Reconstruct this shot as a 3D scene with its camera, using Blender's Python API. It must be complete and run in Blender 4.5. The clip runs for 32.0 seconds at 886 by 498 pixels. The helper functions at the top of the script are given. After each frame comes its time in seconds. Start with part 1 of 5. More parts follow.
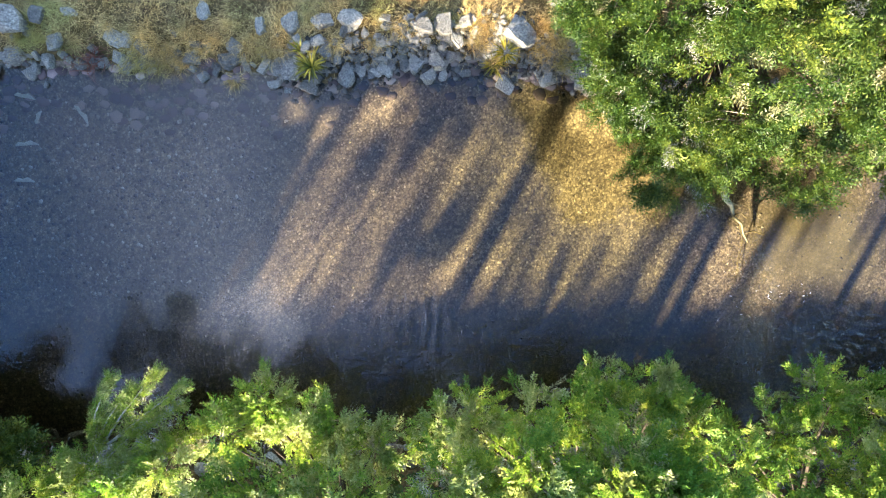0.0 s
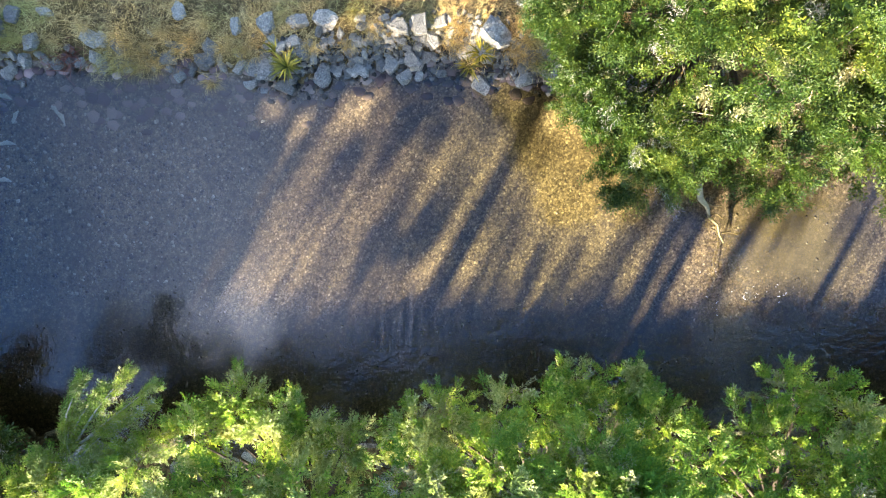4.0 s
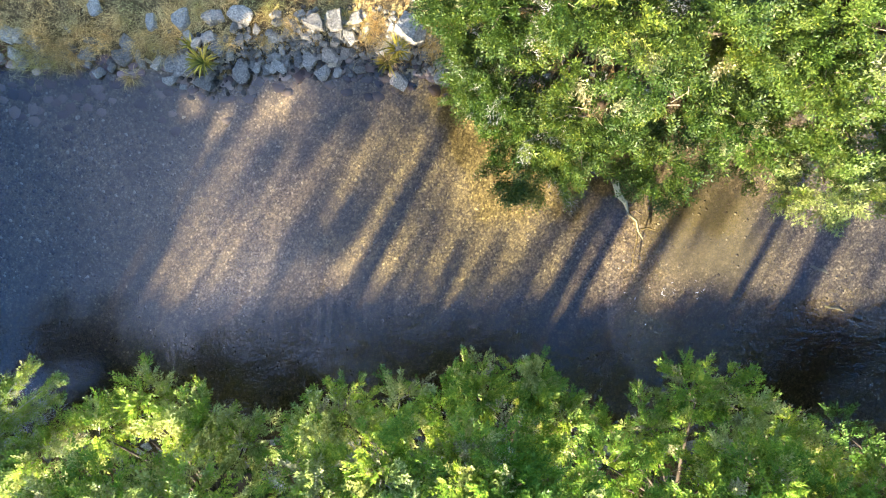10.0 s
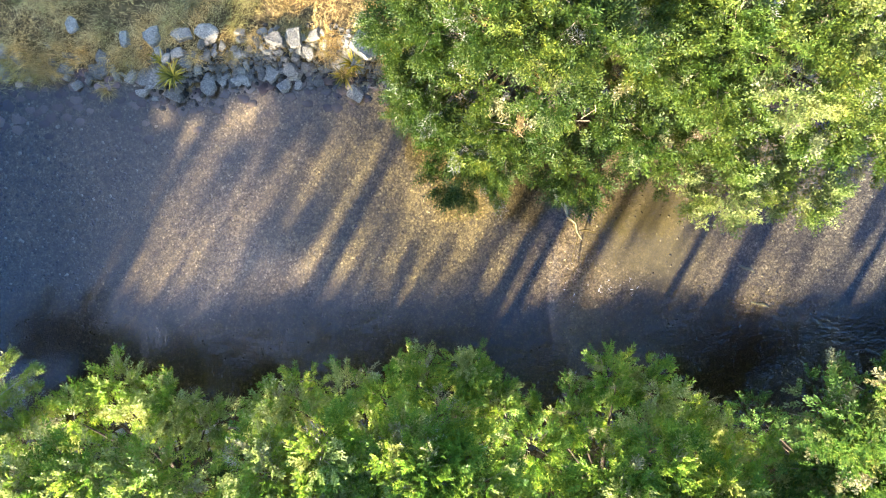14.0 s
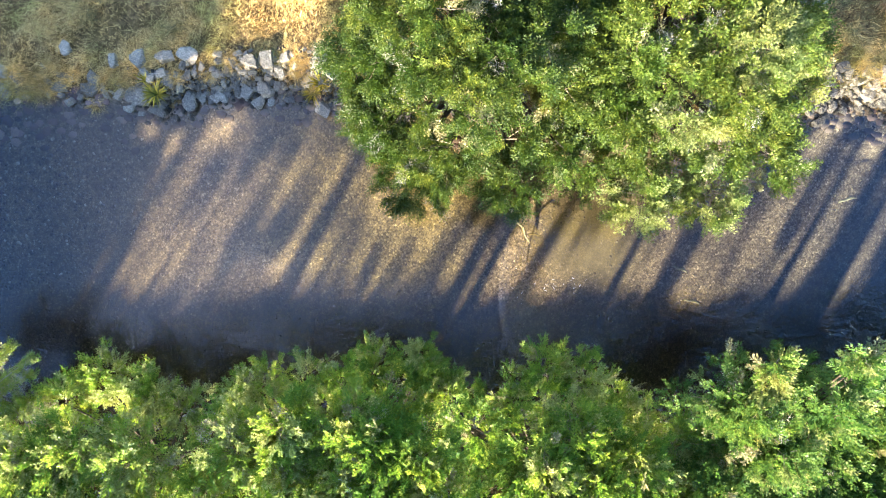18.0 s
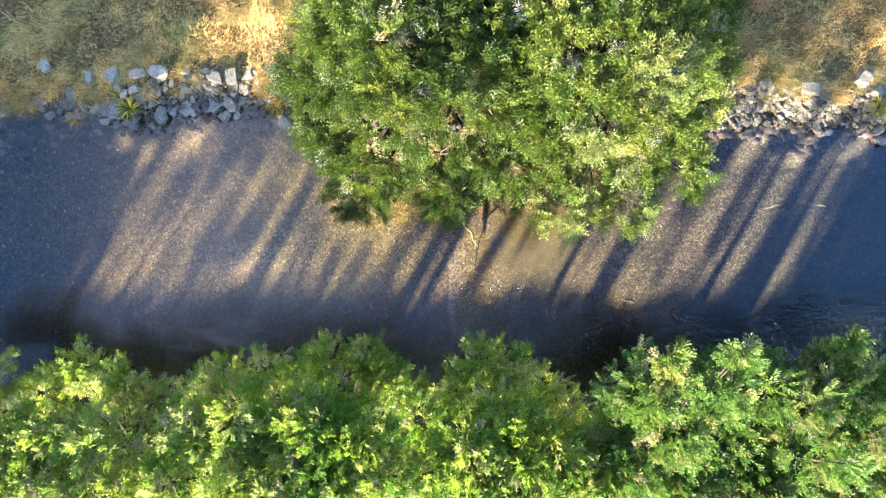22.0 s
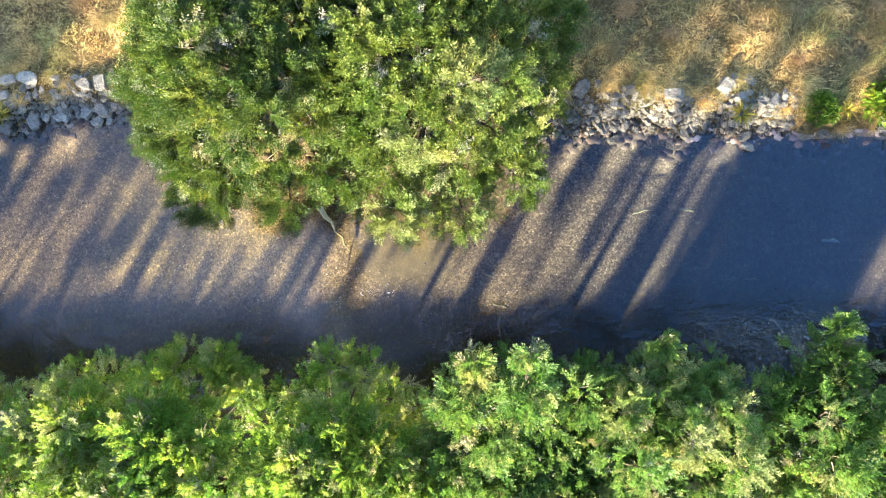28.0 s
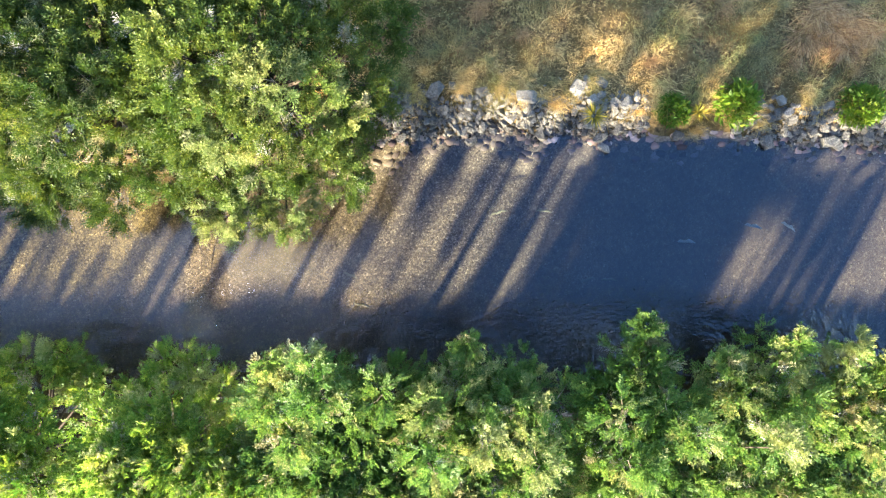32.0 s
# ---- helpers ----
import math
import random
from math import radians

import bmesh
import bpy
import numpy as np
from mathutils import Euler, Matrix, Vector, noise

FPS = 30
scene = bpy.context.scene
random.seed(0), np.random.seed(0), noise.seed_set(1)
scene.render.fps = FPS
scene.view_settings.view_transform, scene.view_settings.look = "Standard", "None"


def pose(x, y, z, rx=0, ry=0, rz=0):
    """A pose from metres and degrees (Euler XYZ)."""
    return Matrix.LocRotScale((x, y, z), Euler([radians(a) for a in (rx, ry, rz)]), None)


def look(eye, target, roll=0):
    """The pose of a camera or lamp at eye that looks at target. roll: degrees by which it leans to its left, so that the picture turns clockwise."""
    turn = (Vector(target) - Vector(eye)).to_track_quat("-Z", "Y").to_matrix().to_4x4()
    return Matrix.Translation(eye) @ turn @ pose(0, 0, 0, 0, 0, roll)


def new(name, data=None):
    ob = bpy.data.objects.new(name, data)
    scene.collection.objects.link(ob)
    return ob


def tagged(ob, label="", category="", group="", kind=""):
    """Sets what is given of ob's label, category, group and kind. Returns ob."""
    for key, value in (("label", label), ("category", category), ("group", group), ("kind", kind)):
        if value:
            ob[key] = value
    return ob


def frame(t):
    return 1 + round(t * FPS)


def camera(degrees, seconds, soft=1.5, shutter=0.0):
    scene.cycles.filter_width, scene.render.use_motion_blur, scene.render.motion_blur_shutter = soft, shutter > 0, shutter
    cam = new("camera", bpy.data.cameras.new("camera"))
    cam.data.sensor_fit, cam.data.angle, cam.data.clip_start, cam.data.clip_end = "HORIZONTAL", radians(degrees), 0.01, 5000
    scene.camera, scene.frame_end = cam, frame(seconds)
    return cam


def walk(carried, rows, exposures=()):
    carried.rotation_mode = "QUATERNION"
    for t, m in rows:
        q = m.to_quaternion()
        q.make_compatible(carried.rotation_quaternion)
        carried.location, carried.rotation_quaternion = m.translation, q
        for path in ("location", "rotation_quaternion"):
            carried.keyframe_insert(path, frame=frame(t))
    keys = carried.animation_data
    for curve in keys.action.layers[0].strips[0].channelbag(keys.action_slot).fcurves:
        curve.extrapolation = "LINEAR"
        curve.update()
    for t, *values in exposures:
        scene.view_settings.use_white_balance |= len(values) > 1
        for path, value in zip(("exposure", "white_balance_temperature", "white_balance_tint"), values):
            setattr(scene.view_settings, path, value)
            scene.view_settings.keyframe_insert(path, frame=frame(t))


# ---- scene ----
from mathutils import noise
cam = camera(72.0, 32.0, soft=1.2)
METRES, EYE, TILT, LEAN, TURN = 14.3, 13.4, -90.0, 0.0, 0.0
DEPTH = 1.6
ROWS = [
    (0.0, 0.0, 0.0, 0.0, 0.0, 0.0, -0.0),
    (0.5, 0.0035, 0.0, 0.0001, -0.0, -0.01, -0.01),
    (1.0, 0.0072, 0.0, 0.0004, 0.01, -0.03, -0.02),
    (1.5, 0.0111, -0.0001, 0.0004, 0.01, -0.03, -0.03),
    (2.0, 0.0152, -0.0001, 0.0003, 0.01, -0.04, -0.03),
    (2.5, 0.0196, -0.0002, 0.0004, 0.01, -0.04, -0.03),
    (3.0, 0.0246, -0.0003, 0.0008, 0.02, -0.04, -0.03),
    (3.5, 0.0307, -0.0006, 0.0012, 0.03, -0.05, -0.05),
    (5.5, 0.0633, -0.001, 0.0006, 0.1, -0.05, -0.14),
    (6.0, 0.0734, -0.0011, 0.0006, 0.13, -0.1, -0.1),
    (6.5, 0.0843, -0.0013, 0.0003, 0.11, -0.08, -0.13),
    (7.0, 0.0952, -0.0013, 0.0002, 0.15, -0.08, -0.12),
    (7.5, 0.1073, -0.0013, 0.0003, 0.16, -0.12, -0.11),
    (8.0, 0.1195, -0.0012, 0.0002, 0.18, -0.14, -0.13),
    (8.5, 0.1314, -0.0012, -0.0002, 0.19, -0.16, -0.13),
    (9.0, 0.1431, -0.0012, -0.0011, 0.18, -0.17, -0.11),
    (9.5, 0.1544, -0.0015, -0.0017, 0.18, -0.2, -0.13),
    (10.0, 0.1651, -0.0017, -0.0025, 0.16, -0.2, -0.13),
    (10.5, 0.1756, -0.0021, -0.0033, 0.13, -0.21, -0.14),
    (11.0, 0.1855, -0.0061, -0.0033, 0.12, -0.25, -0.13),
    (11.5, 0.1951, -0.0131, -0.0026, 0.14, -0.3, -0.14),
    (12.0, 0.2043, -0.0203, -0.0024, 0.12, -0.27, -0.15),
    (12.5, 0.214, -0.0271, -0.0017, 0.13, -0.27, -0.16),
    (13.0, 0.2239, -0.034, -0.0005, 0.13, -0.33, -0.19),
    (13.5, 0.2335, -0.041, 0.0002, 0.13, -0.32, -0.17),
    (14.0, 0.243, -0.0479, 0.001, 0.15, -0.36, -0.18),
    (14.5, 0.2524, -0.0549, 0.0011, 0.14, -0.37, -0.18),
    (16.5, 0.289, -0.0868, 0.0028, 0.13, -0.34, -0.21),
    (17.0, 0.2977, -0.0948, 0.0029, 0.13, -0.32, -0.22),
    (17.5, 0.3072, -0.103, 0.0039, 0.14, -0.33, -0.22),
    (18.0, 0.3168, -0.111, 0.0045, 0.14, -0.31, -0.23),
    (18.5, 0.3263, -0.1193, 0.0053, 0.13, -0.32, -0.23),
    (19.0, 0.336, -0.1276, 0.0057, 0.14, -0.32, -0.25),
    (19.5, 0.3464, -0.1361, 0.0068, 0.16, -0.36, -0.24),
    (20.0, 0.357, -0.1444, 0.0077, 0.14, -0.34, -0.24),
    (20.5, 0.3689, -0.1518, 0.009, 0.16, -0.34, -0.25),
    (21.0, 0.3814, -0.1579, 0.0103, 0.16, -0.34, -0.25),
    (21.5, 0.3954, -0.1618, 0.0116, 0.17, -0.36, -0.25),
    (22.0, 0.4094, -0.1647, 0.0128, 0.18, -0.37, -0.26),
    (22.5, 0.4247, -0.1667, 0.0139, 0.2, -0.38, -0.26),
    (23.0, 0.4411, -0.168, 0.0146, 0.21, -0.38, -0.27),
    (23.5, 0.4586, -0.1679, 0.0148, 0.22, -0.37, -0.27),
    (24.0, 0.4774, -0.1677, 0.0149, 0.22, -0.36, -0.27),
    (24.5, 0.4974, -0.168, 0.0153, 0.22, -0.37, -0.26),
    (25.0, 0.5187, -0.1678, 0.0154, 0.23, -0.36, -0.27),
    (25.5, 0.5404, -0.1679, 0.016, 0.24, -0.33, -0.27),
    (27.5, 0.6414, -0.1678, 0.0158, 0.35, -0.05, -0.32),
    (28.0, 0.6692, -0.1685, 0.0165, 0.35, -0.04, -0.31),
    (28.5, 0.6978, -0.1689, 0.0171, 0.34, -0.05, -0.3),
    (29.0, 0.7284, -0.1694, 0.0183, 0.3, -0.09, -0.3),
    (29.5, 0.7602, -0.1699, 0.0197, 0.21, -0.15, -0.31),
    (30.0, 0.7937, -0.1707, 0.0207, 0.16, -0.2, -0.31),
    (30.5, 0.8281, -0.1719, 0.0222, 0.08, -0.3, -0.34),
    (31.0, 0.8657, -0.1734, 0.0224, 0.14, -0.27, -0.36),
    (31.5, 0.9045, -0.1742, 0.0221, 0.17, -0.23, -0.36),
    (32.0, 0.9446, -0.1746, 0.0222, 0.17, -0.21, -0.36),
]
walk(cam, [(t, pose(0, 0, EYE, TILT, LEAN, TURN) @ pose(METRES * x, METRES * DEPTH * y, METRES * z, 90 + pitch, roll, yaw)) for t, x, y, z, yaw, pitch, roll in ROWS])


# ---- world and sun ----
SUN_EL, SUN_SLOPE = 13.0, 0.57           # elevation; the shadows shift this far in x for each metre in y
to_sun = Vector((-SUN_SLOPE, -1.0, 0)).normalized() * math.cos(radians(SUN_EL)) + Vector((0, 0, math.sin(radians(SUN_EL))))
scene.view_settings.exposure = 3.61
world = bpy.data.worlds.new("sky")
scene.world = world
world.use_nodes = True
wn, wl = world.node_tree.nodes, world.node_tree.links
wn.clear()


def wnode(kind, **kw):
    n = wn.new(kind)
    for k, v in kw.items():
        n.inputs[k].default_value = v
    return n


sky = wn.new("ShaderNodeTexSky")
sky.sky_type, sky.sun_disc = "NISHITA", False
sky.sun_elevation = radians(SUN_EL)
sky.ozone_density = 3.8
sky.air_density = 1.2
sky.dust_density = 0.3
sky.sun_rotation = math.atan2(to_sun.x, to_sun.y)
# thin high cloud in one part of the sky, seen mirrored in the slow water
tc = wn.new("ShaderNodeTexCoord")
cloud = wnode("ShaderNodeTexNoise", Scale=2.2, Detail=6.0, Roughness=0.6, Distortion=0.4)
wl.new(tc.outputs["Generated"], cloud.inputs["Vector"])
sep = wn.new("ShaderNodeSeparateXYZ")
wl.new(tc.outputs["Generated"], sep.inputs[0])
west = wn.new("ShaderNodeMapRange")
for k, v in (("From Min", 0.06), ("From Max", -0.32), ("To Min", -0.30), ("To Max", 0.30)):
    west.inputs[k].default_value = v
wl.new(sep.outputs["X"], west.inputs["Value"])
rim = wn.new("ShaderNodeMapRange")
for k, v in (("From Min", -0.34), ("From Max", -0.60), ("To Min", 0.0), ("To Max", -0.42)):
    rim.inputs[k].default_value = v
wl.new(sep.outputs["X"], rim.inputs["Value"])
bank = wn.new("ShaderNodeMath")
wl.new(west.outputs[0], bank.inputs[0])
wl.new(rim.outputs[0], bank.inputs[1])
puff_place = wn.new("ShaderNodeMapping")
puff_place.vector_type = "TEXTURE"
puff_place.inputs["Location"].default_value = (-0.30, -0.13, 0.93)
puff_place.inputs["Scale"].default_value = (0.085, 0.13, 0.6)
wl.new(tc.outputs["Generated"], puff_place.inputs["Vector"])
puff = wn.new("ShaderNodeTexGradient")
puff.gradient_type = "SPHERICAL"
wl.new(puff_place.outputs[0], puff.inputs["Vector"])
heap = wn.new("ShaderNodeMath")
heap.operation = "MULTIPLY_ADD"
wl.new(puff.outputs["Fac"], heap.inputs[0])
heap.inputs[1].default_value = 0.75
wl.new(cloud.outputs["Fac"], heap.inputs[2])
addn = wn.new("ShaderNodeMath")
wl.new(heap.outputs[0], addn.inputs[0])
wl.new(bank.outputs[0], addn.inputs[1])
ramp = wn.new("ShaderNodeValToRGB")
ramp.color_ramp.elements[0].position, ramp.color_ramp.elements[1].position = 0.36, 0.90
wl.new(addn.outputs[0], ramp.inputs["Fac"])
mixc = wn.new("ShaderNodeMix")
mixc.data_type = "RGBA"
wl.new(ramp.outputs["Color"], mixc.inputs["Factor"])
tint = wn.new("ShaderNodeMix")
tint.data_type, tint.blend_type = "RGBA", "MULTIPLY"
tint.inputs["Factor"].default_value = 1.0
wl.new(sky.outputs["Color"], tint.inputs["A"])
low_sky = wn.new("ShaderNodeMapRange")
for k, v in (("From Min", 0.45), ("From Max", 0.76), ("To Min", 0.0), ("To Max", 1.0)):
    low_sky.inputs[k].default_value = v
wl.new(sep.outputs["Z"], low_sky.inputs["Value"])
haze = wn.new("ShaderNodeMix")
haze.data_type = "RGBA"
haze.inputs["A"].default_value, haze.inputs["B"].default_value = (1.42, 1.20, 1.06, 1), (0.77, 0.95, 1.22, 1)
wl.new(low_sky.outputs[0], haze.inputs["Factor"])
wl.new(haze.outputs["Result"], tint.inputs["B"])
wl.new(tint.outputs["Result"], mixc.inputs["A"])
mixc.inputs["B"].default_value = (2.25, 2.8, 4.4, 1)
shine = wn.new("ShaderNodeValToRGB")
shine.color_ramp.elements[0].position, shine.color_ramp.elements[1].position = 0.78, 1.0
wl.new(heap.outputs[0], shine.inputs["Fac"])
bright = wn.new("ShaderNodeMix")
bright.data_type = "RGBA"
wl.new(shine.outputs["Color"], bright.inputs["Factor"])
wl.new(mixc.outputs["Result"], bright.inputs["A"])
bright.inputs["B"].default_value = (8.0, 8.3, 10.0, 1)
bg = wnode("ShaderNodeBackground", Strength=0.08)
wl.new(bright.outputs["Result"], bg.inputs["Color"])
wout = wn.new("ShaderNodeOutputWorld")
wl.new(bg.outputs[0], wout.inputs[0])

sun = new("sun", bpy.data.lights.new("sun", "SUN"))
sun.data.energy, sun.data.angle, sun.data.color = 5.0, radians(2.0), (1.0, 0.895, 0.69)
sun.matrix_world = look((0, 0, 30), Vector((0, 0, 30)) - to_sun)


# ---- materials ----
class Mat:
    """A node material, wired step by step."""

    def __init__(self, name):
        self.mat = bpy.data.materials.new(name)
        self.mat.use_nodes = True
        self.t = self.mat.node_tree
        self.bsdf = self.t.nodes["Principled BSDF"]
        self.out = self.t.nodes["Material Output"]

    def node(self, kind, **kw):
        n = self.t.nodes.new(kind)
        for k, v in kw.items():
            n.inputs[k].default_value = v
        return n

    def link(self, a, b):
        self.t.links.new(a, b)

    def coords(self):
        return self.node("ShaderNodeNewGeometry").outputs["Position"]

    def noise(self, vec, scale, detail=4.0, rough=0.55, dist=0.0):
        n = self.node("ShaderNodeTexNoise", Scale=scale, Detail=detail, Roughness=rough, Distortion=dist)
        self.link(vec, n.inputs["Vector"])
        return n.outputs["Fac"]

    def ramp(self, fac, *stops):
        n = self.node("ShaderNodeValToRGB")
        e = n.color_ramp.elements
        while len(e) < len(stops):
            e.new(0.5)
        for el, (p, c) in zip(e, stops):
            el.position, el.color = p, (*c, 1)
        self.link(fac, n.inputs["Fac"])
        return n.outputs["Color"]

    def mix(self, fac, a, b, mode="MIX"):
        n = self.node("ShaderNodeMix")
        n.data_type, n.blend_type = "RGBA", mode
        for val, key in ((fac, "Factor"), (a, "A"), (b, "B")):
            if isinstance(val, (int, float)):
                n.inputs[key].default_value = val
            elif isinstance(val, tuple):
                n.inputs[key].default_value = (*val, 1)
            else:
                self.link(val, n.inputs[key])
        return n.outputs["Result"]

    def bump(self, height, strength, distance):
        n = self.node("ShaderNodeBump", Strength=strength, Distance=distance)
        self.link(height, n.inputs["Height"])
        self.link(n.outputs["Normal"], self.bsdf.inputs["Normal"])
        return n

    def finish(self, colour, rough=0.8, spec=0.3):
        self.link(colour, self.bsdf.inputs["Base Color"])
        self.bsdf.inputs["Roughness"].default_value = rough
        self.bsdf.inputs["Specular IOR Level"].default_value = spec
        return self.mat


def leaf_material(name, dark, mid, light, through_light=0.35, spread=0.45):
    m = Mat(name)
    geo = m.node("ShaderNodeNewGeometry")
    low = tuple(spread * a + (1 - spread) * b for a, b in zip(dark, mid))
    high = tuple((1 - spread) * a + spread * b for a, b in zip(mid, light))
    base = m.ramp(geo.outputs["Random Per Island"], (0.0, low), (0.5, mid), (0.92, high), (1.0, light))
    patch = m.noise(geo.outputs["Position"], 0.85, 4.0, 0.6)
    tint = m.ramp(patch, (0.36, (0.68, 0.84, 0.66)), (0.50, (1.0, 1.0, 1.0)), (0.66, (1.34, 1.18, 1.0)))
    col = m.mix(1.0, base, tint, "MULTIPLY")
    m.finish(col, 0.55, 0.35)
    tr = m.node("ShaderNodeBsdfTranslucent")
    m.link(col, tr.inputs["Color"])
    mx = m.node("ShaderNodeMixShader", Fac=through_light)
    m.link(m.bsdf.outputs[0], mx.inputs[1])
    m.link(tr.outputs[0], mx.inputs[2])
    m.link(mx.outputs[0], m.out.inputs["Surface"])
    return m.mat


LEAF_DEEP = leaf_material("leaf_deep_green", (0.036, 0.088, 0.010), (0.104, 0.205, 0.022), (0.265, 0.325, 0.046), 0.44)
LEAF_BRIGHT = leaf_material("leaf_bright_green", (0.066, 0.127, 0.013), (0.182, 0.280, 0.030), (0.40, 0.420, 0.070), 0.44)
LEAF_TIP = leaf_material("leaf_young_tip", (0.092, 0.140, 0.030), (0.250, 0.285, 0.075), (0.47, 0.465, 0.20), 0.44)
LEAF_DULL = leaf_material("leaf_dull_green", (0.023, 0.062, 0.011), (0.062, 0.132, 0.022), (0.150, 0.204, 0.040), 0.48)
LEAF_SOFT = leaf_material("leaf_soft_green", (0.038, 0.085, 0.014), (0.092, 0.176, 0.032), (0.215, 0.270, 0.058), 0.48)
LEAF_PALE = leaf_material("leaf_pale_tip", (0.070, 0.109, 0.030), (0.172, 0.208, 0.058), (0.335, 0.335, 0.140), 0.48)
LEAF_DARK = leaf_material("leaf_dark_green", (0.012, 0.028, 0.004), (0.036, 0.068, 0.008), (0.104, 0.130, 0.015), 0.40)
LEAF_MID = leaf_material("leaf_green", (0.020, 0.040, 0.005), (0.055, 0.092, 0.011), (0.160, 0.180, 0.022), 0.42)
LEAF_NEW = leaf_material("leaf_yellow_green", (0.050, 0.074, 0.010), (0.132, 0.160, 0.024), (0.280, 0.300, 0.060), 0.42)
LEAF_OLIVE = leaf_material("leaf_olive_green", (0.034, 0.064, 0.008), (0.096, 0.144, 0.020), (0.250, 0.272, 0.060), 0.44)
LEAF_FLAX = leaf_material("flax_leaf", (0.05, 0.055, 0.010), (0.22, 0.185, 0.018), (0.62, 0.46, 0.060), 0.35, 0.9)
LEAF_BUSH = leaf_material("bush_leaf", (0.022, 0.060, 0.006), (0.068, 0.132, 0.007), (0.188, 0.216, 0.018), 0.35)
# withered shoots, paled so that some also give cream sunlit highlights
LEAF_DRY = leaf_material("withered_leaf", (0.075, 0.072, 0.030), (0.205, 0.195, 0.092), (0.40, 0.385, 0.22), 0.3)
STRAW = leaf_material("dry_grass", (0.138, 0.083, 0.026), (0.49, 0.318, 0.108), (0.88, 0.635, 0.25), 0.2, 1.0)
RUST = leaf_material("rust_grass", (0.120, 0.060, 0.025), (0.320, 0.180, 0.070), (0.500, 0.320, 0.140), 0.2, 1.0)
GREEN_GRASS = leaf_material("green_grass", (0.050, 0.044, 0.015), (0.165, 0.138, 0.046), (0.40, 0.31, 0.12), 0.2, 1.0)


def bark_material(name, a, b):
    m = Mat(name)
    p = m.coords()
    col = m.ramp(m.noise(p, 14.0, 6.0, 0.65), (0.3, a), (0.7, b))
    m.bump(m.noise(p, 60.0, 4.0), 0.6, 0.01)
    return m.finish(col, 0.9, 0.2)


BARK = bark_material("bark", (0.025, 0.018, 0.012), (0.085, 0.064, 0.045))
STEM = bark_material("pale_stem", (0.16, 0.12, 0.08), (0.36, 0.29, 0.21))
TWIG = bark_material("grey_twig", (0.24, 0.215, 0.18), (0.48, 0.445, 0.39))
DRIFT = bark_material("drift_wood", (0.07, 0.052, 0.024), (0.17, 0.13, 0.06))
PALE = bark_material("pale_wood", (0.17, 0.155, 0.095), (0.34, 0.30, 0.185))
# lighter copy of the pale colour, for sunken pieces that lie in shade
PALE_LIFTED = bark_material("pale_wood_lifted", (0.42, 0.41, 0.34), (0.68, 0.66, 0.54))
DEAD = bark_material("dead_twig", (0.13, 0.05, 0.034), (0.28, 0.115, 0.07))


def stone_material(name, a, b, c):
    m = Mat(name)
    info = m.node("ShaderNodeObjectInfo")
    tex = m.node("ShaderNodeTexCoord").outputs["Object"]
    base = m.ramp(info.outputs["Random"], (0.0, a), (0.5, b), (1.0, c))
    grain = m.ramp(m.noise(tex, 11.0, 10.0, 0.82), (0.38, (0.22, 0.22, 0.22)), (0.5, (0.95, 0.95, 0.95)), (0.62, (1.9, 1.86, 1.78)))
    col = m.mix(0.9, base, grain, "MULTIPLY")
    lich = m.ramp(m.noise(tex, 2.3, 5.0, 0.6), (0.58, (0, 0, 0)), (0.68, (0.8, 0.8, 0.8)))
    col = m.mix(lich, col, (0.33, 0.28, 0.20))
    vein = m.ramp(m.noise(tex, 3.4, 6.0, 0.62, 1.6), (0.475, (0, 0, 0)), (0.50, (0.7, 0.7, 0.7)), (0.525, (0, 0, 0)))
    col = m.mix(vein, col, (0.07, 0.058, 0.045))
    m.bump(m.noise(tex, 6.0, 9.0, 0.8), 1.0, 0.10)
    return m.finish(col, 0.85, 0.3)


STONE = stone_material("bank_stone", (0.074, 0.069, 0.063), (0.160, 0.148, 0.131), (0.27, 0.246, 0.208))
# lighter copy of the bank stone, offsetting the shade on the upstream stretch
STONE_LIFTED = stone_material("bank_stone_lifted", (0.155, 0.144, 0.128), (0.29, 0.266, 0.229), (0.42, 0.380, 0.318))


def pebble_material(name, *stops):
    m = Mat(name)
    geo = m.node("ShaderNodeNewGeometry")
    base = m.ramp(geo.outputs["Random Per Island"], *stops)
    grain = m.ramp(m.noise(geo.outputs["Position"], 40.0, 4.0, 0.7), (0.3, (0.7, 0.7, 0.7)), (0.7, (1.25, 1.22, 1.15)))
    return m.finish(m.mix(0.8, base, grain, "MULTIPLY"), 0.85, 0.1)


PEBBLE = pebble_material("pebbles", (0.0, (0.07, 0.056, 0.040)), (0.45, (0.15, 0.121, 0.078)), (0.92, (0.22, 0.183, 0.118)), (1.0, (0.32, 0.275, 0.19)))
# near-black, so the filler stones carry the shade of the gaps
RUBBLE = pebble_material("rubble", (0.0, (0.018, 0.016, 0.014)), (0.6, (0.055, 0.05, 0.042)), (1.0, (0.17, 0.152, 0.125)))
COBBLE = pebble_material("sunken_cobbles", (0.0, (0.06, 0.042, 0.040)), (0.5, (0.135, 0.100, 0.085)), (1.0, (0.25, 0.195, 0.155)))

